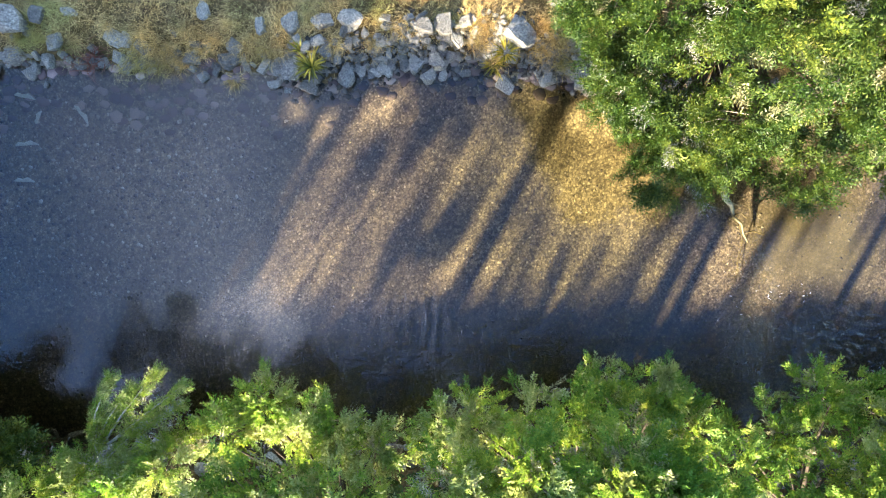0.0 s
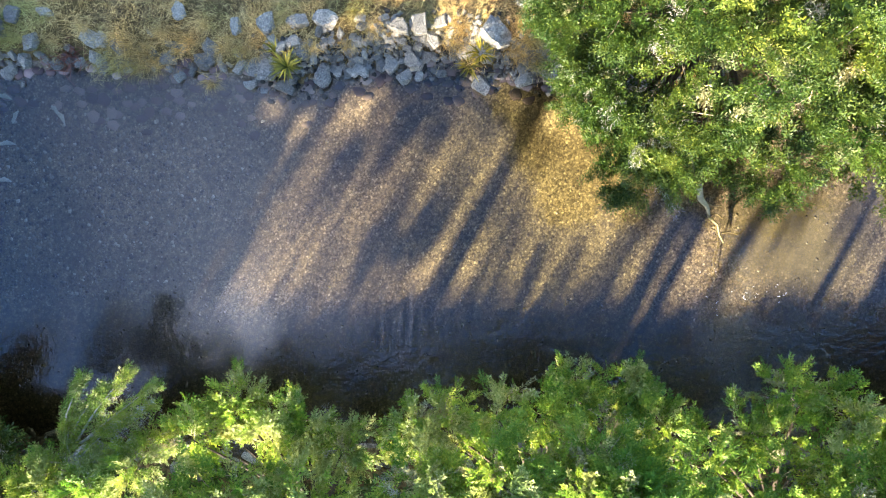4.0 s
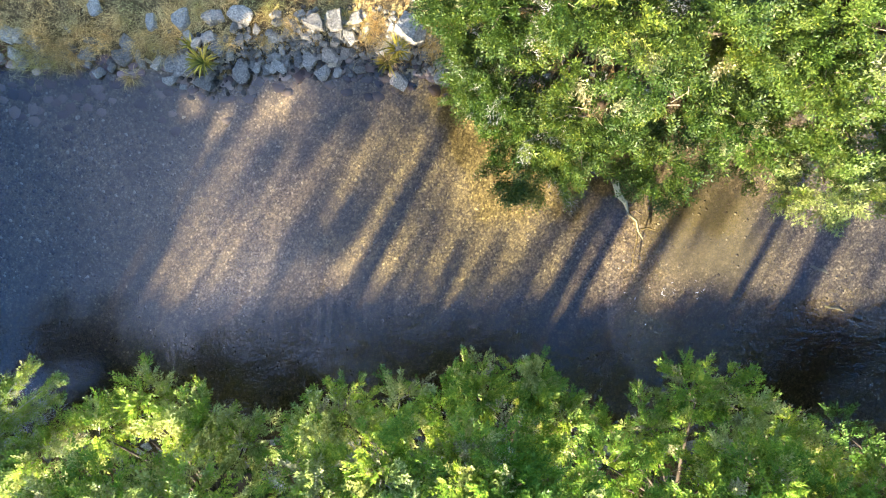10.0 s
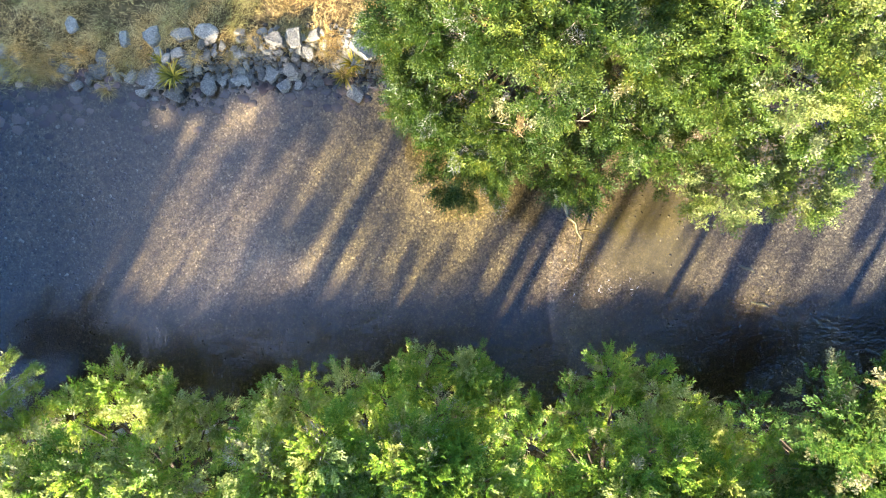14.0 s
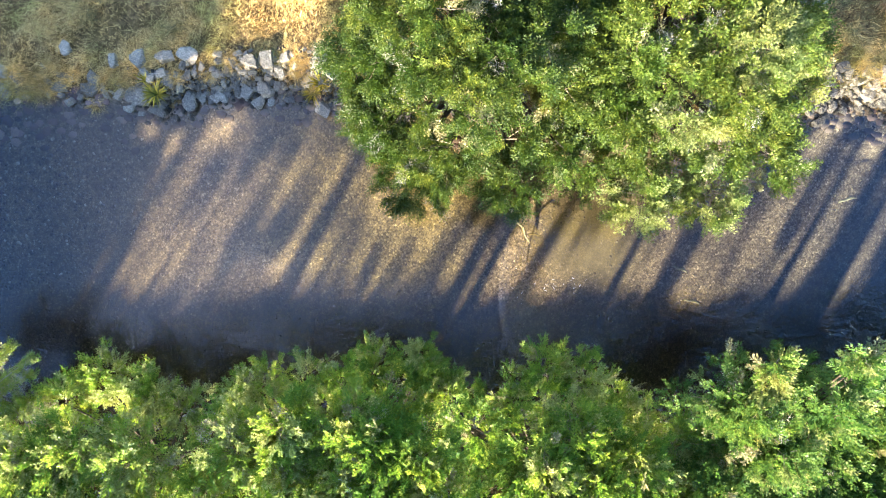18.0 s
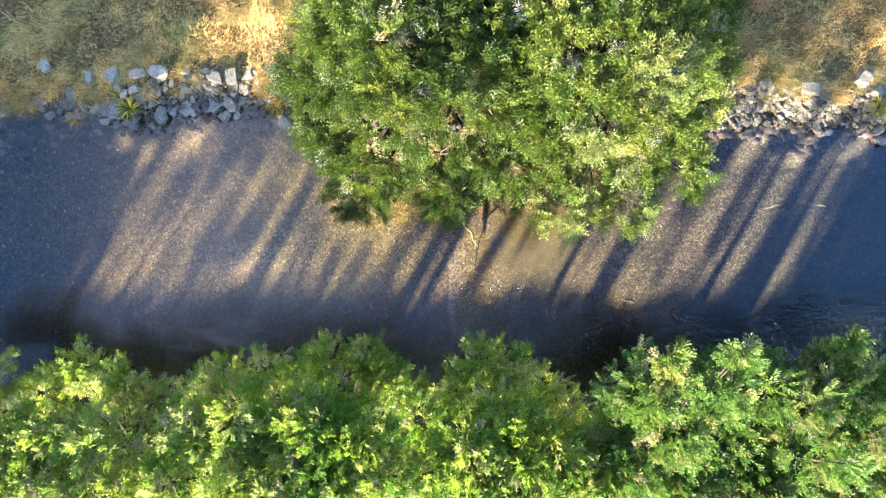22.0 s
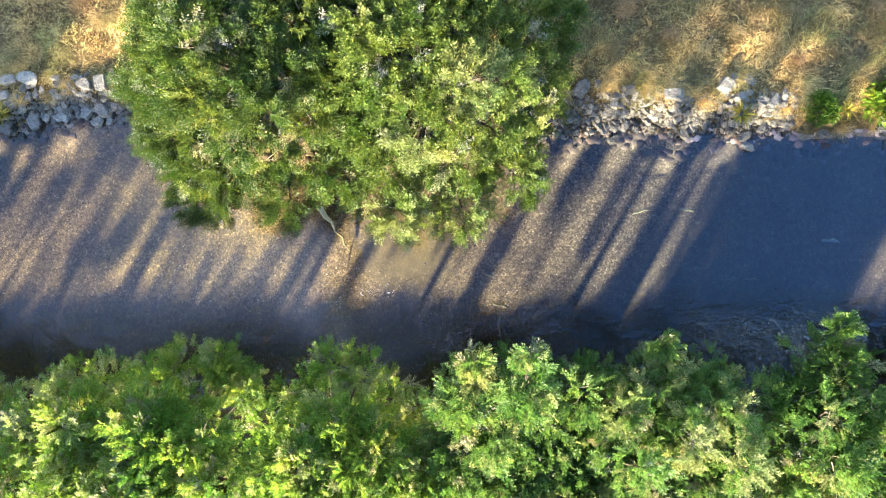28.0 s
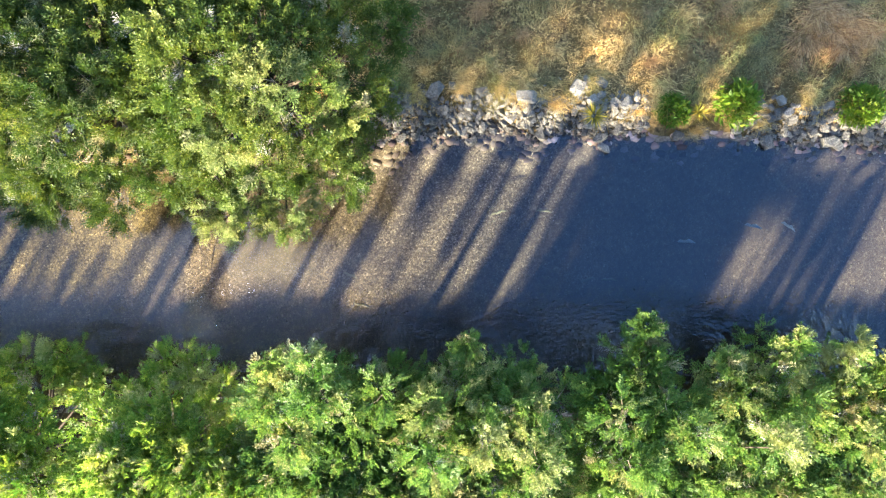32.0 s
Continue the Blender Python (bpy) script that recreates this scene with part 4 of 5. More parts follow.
# the low thicket that keeps the near strip of water in shade
for k in range(124):
    plant(-14.5 + k * 0.36 + rng.uniform(-0.08, 0.08), -1.25 + rng.uniform(-0.2, 0.22), rng.uniform(0.7, 0.85), SHRUBS, rng.uniform(-0.15, 0.25))
for k in range(17):
    plant(-14.9 + k * 0.52, 11.5, 1.15, SHRUBS)
    plant(-14.7 + k * 0.52, 6.6, 1.15, SHRUBS, 0.8)
for k in range(5):
    plant(-6.2 + k * 0.28, 3.1 + 0.25 * (k % 2), 0.6, SHRUBS)
    plant(-6.1 + k * 0.28, 2.9, 0.6, SHRUBS, 0.5)
for k in range(10):
    plant(15.95 + k * 0.5, 5.2 + 1.5 * (k % 2), 1.0, SHRUBS)
    plant(16.2 + k * 0.5, 4.6, 1.0, SHRUBS, 0.8)
STRIPES_UPSTREAM = [
    (-4.72, 1.0, 0.35, SHRUBS), (-5.1, 5.6, 0.4, CROWNED), (-4.36, 7.0, 0.46, POLES), (-4.0, 0.2, 0.25, LOOSE), (-3.3, 2.7, 0.6, HIGH), (-3.2, 0.45, 0.16, POLES), (-2.5, -0.5, 0.4, LOOSE),
    (-2.6, 3.4, 0.8, HIGH), (-1.9, 4.2, 0.6, HIGH), (-1.4, 0.75, 0.8, CROWNED), (-0.72, 1.35, 0.75, CROWNED), (-1.6, 3.2, 0.7, THIN), (-0.6, 3.4, 0.8, THIN), (0.2, 7.0, 0.34, POLES),
    (0.75, -0.6, 0.3, LOOSE), (1.3, 0.85, 0.62, SHRUBS), (1.75, -0.5, 0.4, SHRUBS), (-3.7, 3.0, 0.5, THIN), (-2.9, 2.0, 0.6, THIN), (-2.2, 1.2, 0.6, THIN), (0.9, 3.6, 0.6, THIN)]
STRIPES_MIDDLE = [
    (2.28, 0.3, 0.5, SHRUBS), (2.9, 0.1, 0.55, SHRUBS), (3.4, -0.45, 0.5, SHRUBS), (3.95, 6.0, 0.62, POLES), (4.45, 3.2, 0.75, CROWNED), (5.15, 3.2, 0.6, CROWNED), (4.76, 6.0, 0.24, POLES), (5.3, 1.5, 0.3, THIN),
    (6.65, 6.0, 0.40, POLES), (7.5, 2.0, 0.5, THIN), (8.75, 3.0, 0.7, THIN), (9.4, 1.0, 0.3, LOOSE), (10.32, 6.0, 0.6, POLES)]
STRIPES_DOWNSTREAM = [
    (10.2, 7.0, 0.7, HIGH), (10.6, 7.0, 0.4, HIGH),
    (11.35, 4.6, 0.6, CROWNED), (11.65, 4.6, 0.6, CROWNED), (11.75, 1.6, 0.4, THIN), (12.75, 4.6, 0.5, HIGH), (12.95, 4.6, 0.5, HIGH), (12.85, 2.2, 0.55, CROWNED), (14.25, 7.0, 0.66, POLES),
    (14.42, 7.0, 0.66, POLES), (15.35, 3.4, 0.4, HIGH), (21.15, 3.1, 0.6, HIGH), (21.5, 3.0, 0.6, HIGH), (21.85, 3.1, 0.6, HIGH), (22.2, 2.9, 0.6, HIGH), (21.3, 5.5, 0.7, HIGH), (21.9, 5.3, 0.7, HIGH), (22.6, 7.0, 0.7, SHRUBS), (23.1, 7.0, 0.8, SHRUBS),
    (23.7, 7.0, 0.9, SHRUBS), (24.2, 6.0, 0.7, SHRUBS), (26.6, 6.0, 0.9, SHRUBS), (27.4, 6.0, 0.9, SHRUBS), (28.2, 6.0, 0.9, SHRUBS)]
for u, tip, w, shapes in STRIPES_UPSTREAM + STRIPES_MIDDLE + STRIPES_DOWNSTREAM:
    plant(u, tip, w, shapes, 0.0, "unseen dense dark green shade-casting shrub" if shapes is SHRUBS else "unseen slim dark green shade-casting sapling")
# higher saplings that dapple the grassy bank across the water
for k in range(66):
    if rng.uniform() < (0.85 if k < 1 else 0.4 if k < 10 else 0.5 if k < 18 else 0.2) and not 32 <= k <= 34:
        plant(-5.2 + k * 0.46 + rng.uniform(-0.15, 0.15), rng.uniform(8.4, 10.4) + (1.8 if k < 10 else 0.0), rng.uniform(0.4, 0.75), TOPPED, rng.uniform(0.0, 0.6), "unseen slim dark green shade-casting sapling")
for k in range(70):
    x, y = -10.2 + k * 0.56, -5.15 + rng.uniform(-0.2, 0.2)
    ob = new("shrub", LOOSE[k % 3])
    ob.location, ob.scale = (x, y, ground_z(x, y) - 0.03), (0.9, 0.9, rng.uniform(0.2, 0.3))
    tagged(ob, "low dark green shrub beneath the far bank trees", "shrub", "understorey shrubs")


# ---- stones ----
def rock_mesh(name, seed, cuts=8, squash=(1.0, 0.75, 0.55), material=STONE, soften=0.022, rough=0):
    """A broken stone about one metre long, split from a block along random planes; its foot at z = -0.2."""
    rg = random.Random(seed)
    bm = bmesh.new()
    bmesh.ops.create_cube(bm, size=1.0)
    for v in bm.verts:
        v.co = Vector((v.co.x + rg.uniform(-0.08, 0.08), v.co.y + rg.uniform(-0.08, 0.08), v.co.z + rg.uniform(-0.08, 0.08)))
    for _ in range(cuts):
        d = Vector((rg.gauss(0, 1), rg.gauss(0, 1), rg.gauss(0, 0.7))).normalized()
        res = bmesh.ops.bisect_plane(bm, geom=bm.verts[:] + bm.edges[:] + bm.faces[:], plane_co=d * rg.uniform(0.40, 0.56), plane_no=d, clear_outer=True)
        rim = [g for g in res["geom_cut"] if isinstance(g, bmesh.types.BMEdge)]
        if len(rim) > 2:
            bmesh.ops.contextual_create(bm, geom=rim)
    for v in bm.verts:
        v.co = Vector((v.co.x * squash[0], v.co.y * squash[1], v.co.z * squash[2] + 0.1))
    bmesh.ops.bevel(bm, geom=bm.edges[:], offset=soften, segments=1, affect="EDGES", clamp_overlap=True)
    bmesh.ops.triangulate(bm, faces=bm.faces[:])
    if rough:
        bmesh.ops.subdivide_edges(bm, edges=[e for e in bm.edges if e.calc_length() > 0.12], cuts=2, use_grid_fill=True)
        for v in bm.verts:
            n = noise.noise_vector(v.co * 4.0 + Vector((seed, 0, 0))) * rough + noise.noise_vector(v.co * 11.0) * rough * 0.4
            v.co += n
    bmesh.ops.recalc_face_normals(bm, faces=bm.faces[:])
    me = bpy.data.meshes.new(name)
    bm.to_mesh(me)
    bm.free()
    me.materials.append(material)
    return me


BOULDERS = [rock_mesh("boulder", 40 + k, 9, (1.0, (0.58, 0.72, 0.85)[k % 3], 0.50), STONE, 0.02, 0.028) for k in range(9)]
BOULDERS_LIFTED = [rock_mesh("boulder", 40 + k, 9, (1.0, (0.58, 0.72, 0.85)[k % 3], 0.50), STONE_LIFTED, 0.02, 0.028) for k in range(9)]
STONES = [rock_mesh("stone", 80 + k, 7, (1.0, (0.55, 0.7, 0.85)[k % 3], 0.55), STONE, 0.018) for k in range(12)]
STONES_LIFTED = [rock_mesh("stone", 80 + k, 7, (1.0, (0.55, 0.7, 0.85)[k % 3], 0.55), STONE_LIFTED, 0.018) for k in range(12)]
rng = np.random.default_rng(8)


def boulder(x, y, size, turn, deep=0.0, k=[0]):
    k[0] += 1
    ob = new("boulder", (BOULDERS_LIFTED if x < 4 else BOULDERS)[(k[0] * 4) % 9])
    ob.location = (x, y, max(ground_z(x, y), -0.12) + 0.10 * size - deep)
    ob.rotation_euler = (rng.uniform(-0.15, 0.15), rng.uniform(-0.15, 0.15), radians(turn))
    ob.scale = (size * 0.82, size * rng.uniform(0.7, 0.92), size * rng.uniform(0.75, 0.95))
    return tagged(ob, "angular grey boulder bedded in the grassy river bank", "boulder", "bank boulders")


UPSTREAM_BOULDERS = [
    (-9.15, 4.8, 0.85, 0), (-8.6, 4.95, 0.45, 80), (-7.9, 5, 0.38, 0), (-7, 4.5, 0.52, 150), (-8.3, 4.45, 0.45, 100), (-5.5, 4.15, 0.48, 0), (-4.6, 4.05, 0.55, 10), (-5.05, 5, 0.42, 60),
    (-3.85, 4.7, 0.46, 100), (-3.2, 4.75, 0.5, 100), (-3.55, 3.95, 0.5, 130), (-3.25, 3.9, 0.72, 80), (-6.9, 4.05, 0.4, 60), (-9.3, 4.2, 0.55, 30), (-8.6, 4.1, 0.45, 90)]
MIDDLE_BOULDERS = [
    (-2.9, 3.55, 0.48, 160), (-1.95, 4.85, 0.55, 150), (-2.55, 4.8, 0.55, 20), (-0.4, 4.7, 0.52, 0), (0, 4.75, 0.54, 100), (0.3, 4.5, 0.5, 130), (1.65, 4.5, 0.82, 140),
    (1.36, 3.6, 0.46, 150), (2.27, 3.7, 0.46, 20), (3.05, 3.75, 0.7, 90), (-2.1, 3.75, 0.5, 60), (-1.25, 3.9, 0.46, 150), (-0.15, 4.1, 0.5, 150), (-0.6, 4, 0.4, 60), (0.8, 4.2, 0.4, 0)]
LEDGE_STONES = [
    (-1.78, 3.87, 0.29, 80), (-1.54, 3.86, 0.29, 90), (-0.83, 4.02, 0.37, 60), (-0.3, 3.75, 0.41, 40), (0, 3.79, 0.27, 30), (0.48, 3.85, 0.33, 10), (-2.46, 4.2, 0.41, 120),
    (-2.64, 4.4, 0.35, 20), (-2.25, 4.08, 0.35, 90), (-1.34, 4.41, 0.27, 0), (-1.45, 4.23, 0.26, 50), (-1.31, 4.11, 0.31, 140), (-3.68, 3.59, 0.34, 10), (1.04, 4.29, 0.48, 0),
    (-0.74, 4.91, 0.29, 30)]
HEAP_BOULDERS = [
    (11.95, 4.75, 0.6, 10), (12.1, 4.35, 0.42, 150), (13.2, 4.6, 0.71, 60), (14.5, 4.6, 0.46, 20), (15.75, 4.45, 0.63, 0), (14.55, 3.7, 0.46, 50), (14.25, 3.3, 0.39, 30),
    (12.25, 3.4, 0.35, 20), (12.65, 3.42, 0.3, 0), (16.2, 3.5, 0.42, 130), (15.75, 3.77, 0.34, 100)]
DOWNSTREAM_BOULDERS = [
    (17.4, 4.95, 0.32, 130), (17.1, 4.7, 0.55, 60), (17.8, 4.9, 0.42, 150), (17.75, 4.5, 0.4, 30), (18.5, 4.3, 0.46, 60), (17.85, 3.42, 0.42, 0), (18, 3.15, 0.5, 150),
    (20.05, 3.5, 0.39, 50), (22.6, 3.33, 0.5, 110), (24.35, 3.35, 0.67, 10), (24.65, 3.25, 0.35, 140), (25.4, 3.5, 0.42, 0), (24.05, 4.25, 0.5, 20), (18.4, 3.65, 0.38, 60),
    (19, 3.74, 0.35, 20), (25.57, 3.94, 0.42, 70), (23.15, 3.57, 0.29, 10), (23.94, 3.89, 0.29, 60), (23, 4.1, 0.42, 40)]
FAR_BOULDERS = [
    (-9.45, -4.25, 0.42, 20), (-9.2, -4.5, 0.38, 70), (-9.6, -4.55, 0.36, 130), (-8.95, -4.3, 0.3, 40), (-9.35, -4.8, 0.4, 10), (-9, -4.75, 0.32, 100)]
for stretch in (UPSTREAM_BOULDERS, MIDDLE_BOULDERS, LEDGE_STONES, HEAP_BOULDERS, DOWNSTREAM_BOULDERS, FAR_BOULDERS):
    for bx, by, sz, tn in stretch:
        boulder(bx, by, sz, tn)


def riprap(name, x0, x1, n, y_off, spread, sizes, label, edge):
    """A stretch of tipped stones, each its own part, sharing a few shapes."""
    root = thing(name, (x0 + x1) / 2, edge((x0 + x1) / 2), 0.0, label, "stone bank")
    taken = []
    tries = 0
    while len(taken) < n and tries < n * 40:
        tries += 1
        x = rng.uniform(x0, x1)
        y = edge(x) + y_off + rng.normal(0, spread)
        if y_off > 0.3 and y < edge(x) + 0.02:
            continue
        sz = sizes[0] + (sizes[1] - sizes[0]) * rng.uniform(0, 1) ** 2.2
        if any((x - a) ** 2 + (y - b) ** 2 < (0.26 * (sz + c)) ** 2 for a, b, c in taken[-160:]):
            continue
        taken.append((x, y, sz))
        ob = new("stone", (STONES_LIFTED if x < 4 else STONES)[len(taken) % 12])
        ob.parent = root
        ob.location = (x - root.location.x, y - root.location.y, ground_z(x, y) + rng.uniform(0.10, 0.36) * sz)
        ob.rotation_euler = (rng.uniform(-0.6, 0.6), rng.uniform(-0.6, 0.6), rng.uniform(0, 6.28))
        ob.scale = (sz, sz * rng.uniform(0.8, 1.1), sz * rng.uniform(0.7, 1.1))
    return root


riprap("riprap", -3.4, 0.0, 170, 0.50, 0.20, (0.11, 0.29), "loose grey broken stones along the water's edge", north_edge)
riprap("riprap", 0.0, 3.4, 170, 0.44, 0.20, (0.11, 0.29), "loose grey broken stones along the water's edge", north_edge)
riprap("riprap", -10.5, -3.2, 64, 0.18, 0.20, (0.14, 0.38), "scattered grey stones half buried in dry grass", north_edge)
riprap("riprap", 15.2, 19.2, 330, 0.58, 0.26, (0.09, 0.29), "heaped pale broken stones along the water's edge", north_edge)
riprap("riprap", 11.4, 15.2, 330, 0.58, 0.26, (0.09, 0.29), "heaped pale broken stones along the water's edge", north_edge)
riprap("riprap", 21.6, 27.5, 290, 0.38, 0.28, (0.11, 0.36), "grey broken stones between two green bushes", north_edge)
riprap("riprap", 3.4, 11.4, 60, 0.2, 0.25, (0.15, 0.42), "grey stones in the shade beneath the bank tree", north_edge)
riprap("riprap", -10.5, 9.0, 170, -0.10, 0.25, (0.15, 0.40), "pale rounded stones along the shaded far bank", south_edge)


def lumps(name, xs, ys, zs, sizes, flat, material, label, sub=1, thin=(0.65, 0.95)):
    """Many small stones in one mesh."""
    rg = np.random.default_rng(len(xs))
    bm = bmesh.new()
    bmesh.ops.create_icosphere(bm, subdivisions=sub, radius=0.5)
    tv = np.array([v.co for v in bm.verts])
    tf = np.array([[v.index for v in f_.verts] for f_ in bm.faces])
    bm.free()
    n = len(xs)
    jit = 1 + rg.uniform(-0.22, 0.22, (n, len(tv), 1))
    v = tv[None] * jit
    sc = np.stack([sizes, sizes * rg.uniform(*thin, n), sizes * flat * rg.uniform(0.7, 1.2, n)], 1)
    v = v * sc[:, None, :]
    w = rg.uniform(0, 6.28, n)
    c, s_ = np.cos(w)[:, None], np.sin(w)[:, None]
    vx, vy = v[..., 0] * c - v[..., 1] * s_, v[..., 0] * s_ + v[..., 1] * c
    v = np.stack([vx + xs[:, None], vy + ys[:, None], v[..., 2] + zs[:, None]], 2)
    f_ = tf[None] + (np.arange(n) * len(tv))[:, None, None]
    ob = mesh_object(name, v.reshape(-1, 3), f_.reshape(-1, 3), [material], None, True)
    return tagged(ob, label, "stones", kind="stuff")


def rubble(n, spans, label):
    """Small broken stones filling the gaps of the stone banks, coloured dark for the shade in them."""
    rg = np.random.default_rng(n)
    xs = np.concatenate([rg.uniform(a0, b0, int(n * (b0 - a0) / sum(q - w for w, q in spans))) for a0, b0 in spans])
    ys = north_edge(xs) + 0.36 + rg.normal(0, 0.27, len(xs))
    ss = 0.06 + 0.11 * rg.uniform(0, 1, len(xs)) ** 2
    ob = lumps("rubble", xs, ys, height(xs, ys) + ss * 0.25, ss, 0.75, RUBBLE, label)
    ob.data.polygons.foreach_set("use_smooth", np.zeros(len(ob.data.polygons), dtype=bool))
    return ob


rubble(3000, [(-3.6, 3.3), (11.4, 19.2), (21.6, 27.5)], "small broken stones darkened for the shade between larger ones")
rng = np.random.default_rng(9)
n = 7500
px_, py_ = rng.uniform(-11, 28, n), rng.uniform(-4.2, 3.7, n)
sz_ = 0.03 + 0.06 * rng.uniform(0, 1, n) ** 2.8
lumps("pebbles", px_, py_, height(px_, py_) - sz_ * 0.02, sz_, 0.15, PEBBLE, "tan and golden gravel on the river bed")


def slabs(name, x0, x1, deep, step, sizes, material, label, seed):
    """Flat broken stones lying close together on the bed below the bank."""
    rg = np.random.default_rng(seed)
    gx, gy = np.meshgrid(np.arange(x0, x1, step), np.arange(0, deep * 2.2, step))
    xs, off = gx.ravel() + rg.uniform(-0.42, 0.42, gx.size) * step, gy.ravel() + rg.uniform(-0.42, 0.42, gx.size) * step
    on = off < deep * (0.55 + 0.75 * rg.uniform(0, 1, len(off)) ** 1.5 + 0.3 * np.sin(xs * 1.7))
    xs, off = xs[on], off[on]
    ys = north_edge(xs) + 0.12 - off
    n, k = len(xs), 7
    ss = step * rg.uniform(*sizes, n)
    ang = (np.arange(k)[None] + rg.uniform(-0.36, 0.36, (n, k))) * (2 * np.pi / k) + rg.uniform(0, 6.28, (n, 1))
    rad = ss[:, None] * rg.uniform(0.42, 0.58, (n, k))
    lx, ly = rad * np.cos(ang), rad * np.sin(ang) * rg.uniform(0.65, 1.0, (n, 1))
    tilt = rg.normal(0, 0.05, (2, n, 1))
    rise = tilt[0] * lx + tilt[1] * ly
    zc = np.minimum(height(xs, ys) - 0.015, 0.02)[:, None]
    th = 0.022 + 0.028 * rg.uniform(0, 1, (n, 1))
    top = np.stack([xs[:, None] + lx * 0.9, ys[:, None] + ly * 0.9, zc + th + rise], 2)
    mid = np.stack([xs[:, None] + lx, ys[:, None] + ly, zc + th * 0.6 + rise], 2)
    low = np.stack([xs[:, None] + lx, ys[:, None] + ly, zc - 0.12 + rise * 0], 2)
    v = np.concatenate([top, mid, low], 1)
    fs = [(0, q, q + 1) for q in range(1, k - 1)]
    for q in range(k):
        w = (q + 1) % k
        fs += [(q, k + q, k + w), (q, k + w, w), (k + q, 2 * k + q, 2 * k + w), (k + q, 2 * k + w, k + w)]
    f_ = np.array(fs)[None] + (np.arange(n) * 3 * k)[:, None, None]
    ob = mesh_object(name, v.reshape(-1, 3), f_.reshape(-1, 3), [material])
    return tagged(ob, label, "stones", kind="stuff")


slabs("cobbles", -3.6, 16.5, 0.72, 0.25, (0.9, 1.35), COBBLE, "reddish brown sunken cobbles below the bank", 51)
# purplish, higher-contrast copy of the cobble colour for the shaded stretches
COBBLE_SHADE = pebble_material("purplish_shade_cobbles", (0.0, (0.055, 0.038, 0.038)), (0.5, (0.20, 0.135, 0.125)), (1.0, (0.42, 0.32, 0.28)))
slabs("cobbles", -11.0, -3.6, 1.25, 0.27, (0.75, 1.2), COBBLE_SHADE, "purplish sunken cobbles, colour lifted for shaded water", 52)
slabs("cobbles", 16.5, 28.0, 0.7, 0.27, (0.75, 1.2), COBBLE_SHADE, "purplish sunken cobbles, colour lifted for shaded water", 53)
# wider colour range than the sunlit pebbles, so these show in shade
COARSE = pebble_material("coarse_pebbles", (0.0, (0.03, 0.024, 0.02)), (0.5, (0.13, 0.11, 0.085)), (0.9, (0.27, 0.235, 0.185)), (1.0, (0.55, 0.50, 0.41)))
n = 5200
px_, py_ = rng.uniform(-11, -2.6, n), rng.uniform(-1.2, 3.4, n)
# the scatter ends along the shadow line
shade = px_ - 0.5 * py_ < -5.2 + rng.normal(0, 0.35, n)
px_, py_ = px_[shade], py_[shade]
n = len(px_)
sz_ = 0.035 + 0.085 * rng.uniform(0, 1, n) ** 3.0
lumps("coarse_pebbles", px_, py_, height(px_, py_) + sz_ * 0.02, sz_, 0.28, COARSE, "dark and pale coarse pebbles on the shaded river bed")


# ---- grass and bank plants ----
def blades(xs, ys, zs, lengths, tilts, ways, width):
    """Bent grass blades, three triangles' worth each, as quads in strips of two."""
    n = len(xs)
    dx, dy = np.cos(ways), np.sin(ways)
    base = np.stack([xs, ys, zs], 1)
    side = np.stack([-dy, dx, dx * 0], 1) * (width / 2)[:, None]
    m1 = base + np.stack([dx * np.sin(tilts * 0.6), dy * np.sin(tilts * 0.6), np.cos(tilts * 0.6)], 1) * (lengths * 0.5)[:, None]
    tip = m1 + np.stack([dx * np.sin(tilts * 1.4), dy * np.sin(tilts * 1.4), np.cos(tilts * 1.4)], 1) * (lengths * 0.5)[:, None]
    v = np.stack([base - side, base + side, m1 - side * 0.8, m1 + side * 0.8, tip - side * 0.15, tip + side * 0.15], 1)
    f_ = np.array([[0, 1, 3, 2], [2, 3, 5, 4]])[None] + (np.arange(n) * 6)[:, None, None]
    return v.reshape(-1, 3), f_.reshape(-1, 4)


def hairs(xs, ys, zs, lengths, tilts, ways, width):
    """Short straight grass blades, one triangle each."""
    dx, dy = np.cos(ways), np.sin(ways)
    base = np.stack([xs, ys, zs], 1)
    side = np.stack([-dy, dx, dx * 0], 1) * (width / 2)[:, None]
    tip = base + np.stack([dx * np.sin(tilts), dy * np.sin(tilts), np.cos(tilts)], 1) * lengths[:, None]
    v = np.stack([base - side, base + side, tip], 1)
    return v.reshape(-1, 3), np.arange(len(xs) * 3).reshape(-1, 3)


rng = np.random.default_rng(10)
n = 330000
gx_ = rng.uniform(-11.5, 28.5, n)
gy_ = north_edge(gx_) + 0.45 + 5.2 * rng.uniform(0, 1, n) ** 1.15
clump = np.sin(gx_ * 2.1 + np.sin(gy_ * 1.7) * 1.4) + np.sin(gy_ * 3.3 - gx_ * 1.3)
ways = clump * 1.9 + rng.normal(0, 1.3, n)
keep = rng.uniform(-2.6, 1.4, n) < clump
tall = np.where(clump > 0.6, 0.26, 0.15) * rng.uniform(0.5, 1.4, n)
v, f = hairs(gx_[keep], gy_[keep], height(gx_[keep], gy_[keep]) - 0.01, tall[keep], rng.uniform(0.6, 1.45, keep.sum()), ways[keep], rng.uniform(0.006, 0.012, keep.sum()))
green = (1.3 * np.clip(gx_ - 6, -8, 8) / 6 + np.sin(gx_ * 0.9 + 1.0) + np.sin(gy_ * 1.9 + gx_ * 0.7) + rng.normal(0, 0.6, n))[keep] > 1.2
tagged(mesh_object("dry_grass", v, f, [STRAW, GREEN_GRASS], None, False, green.astype(int)), "matted straw-coloured dry grass with greener patches", "grass", kind="stuff")


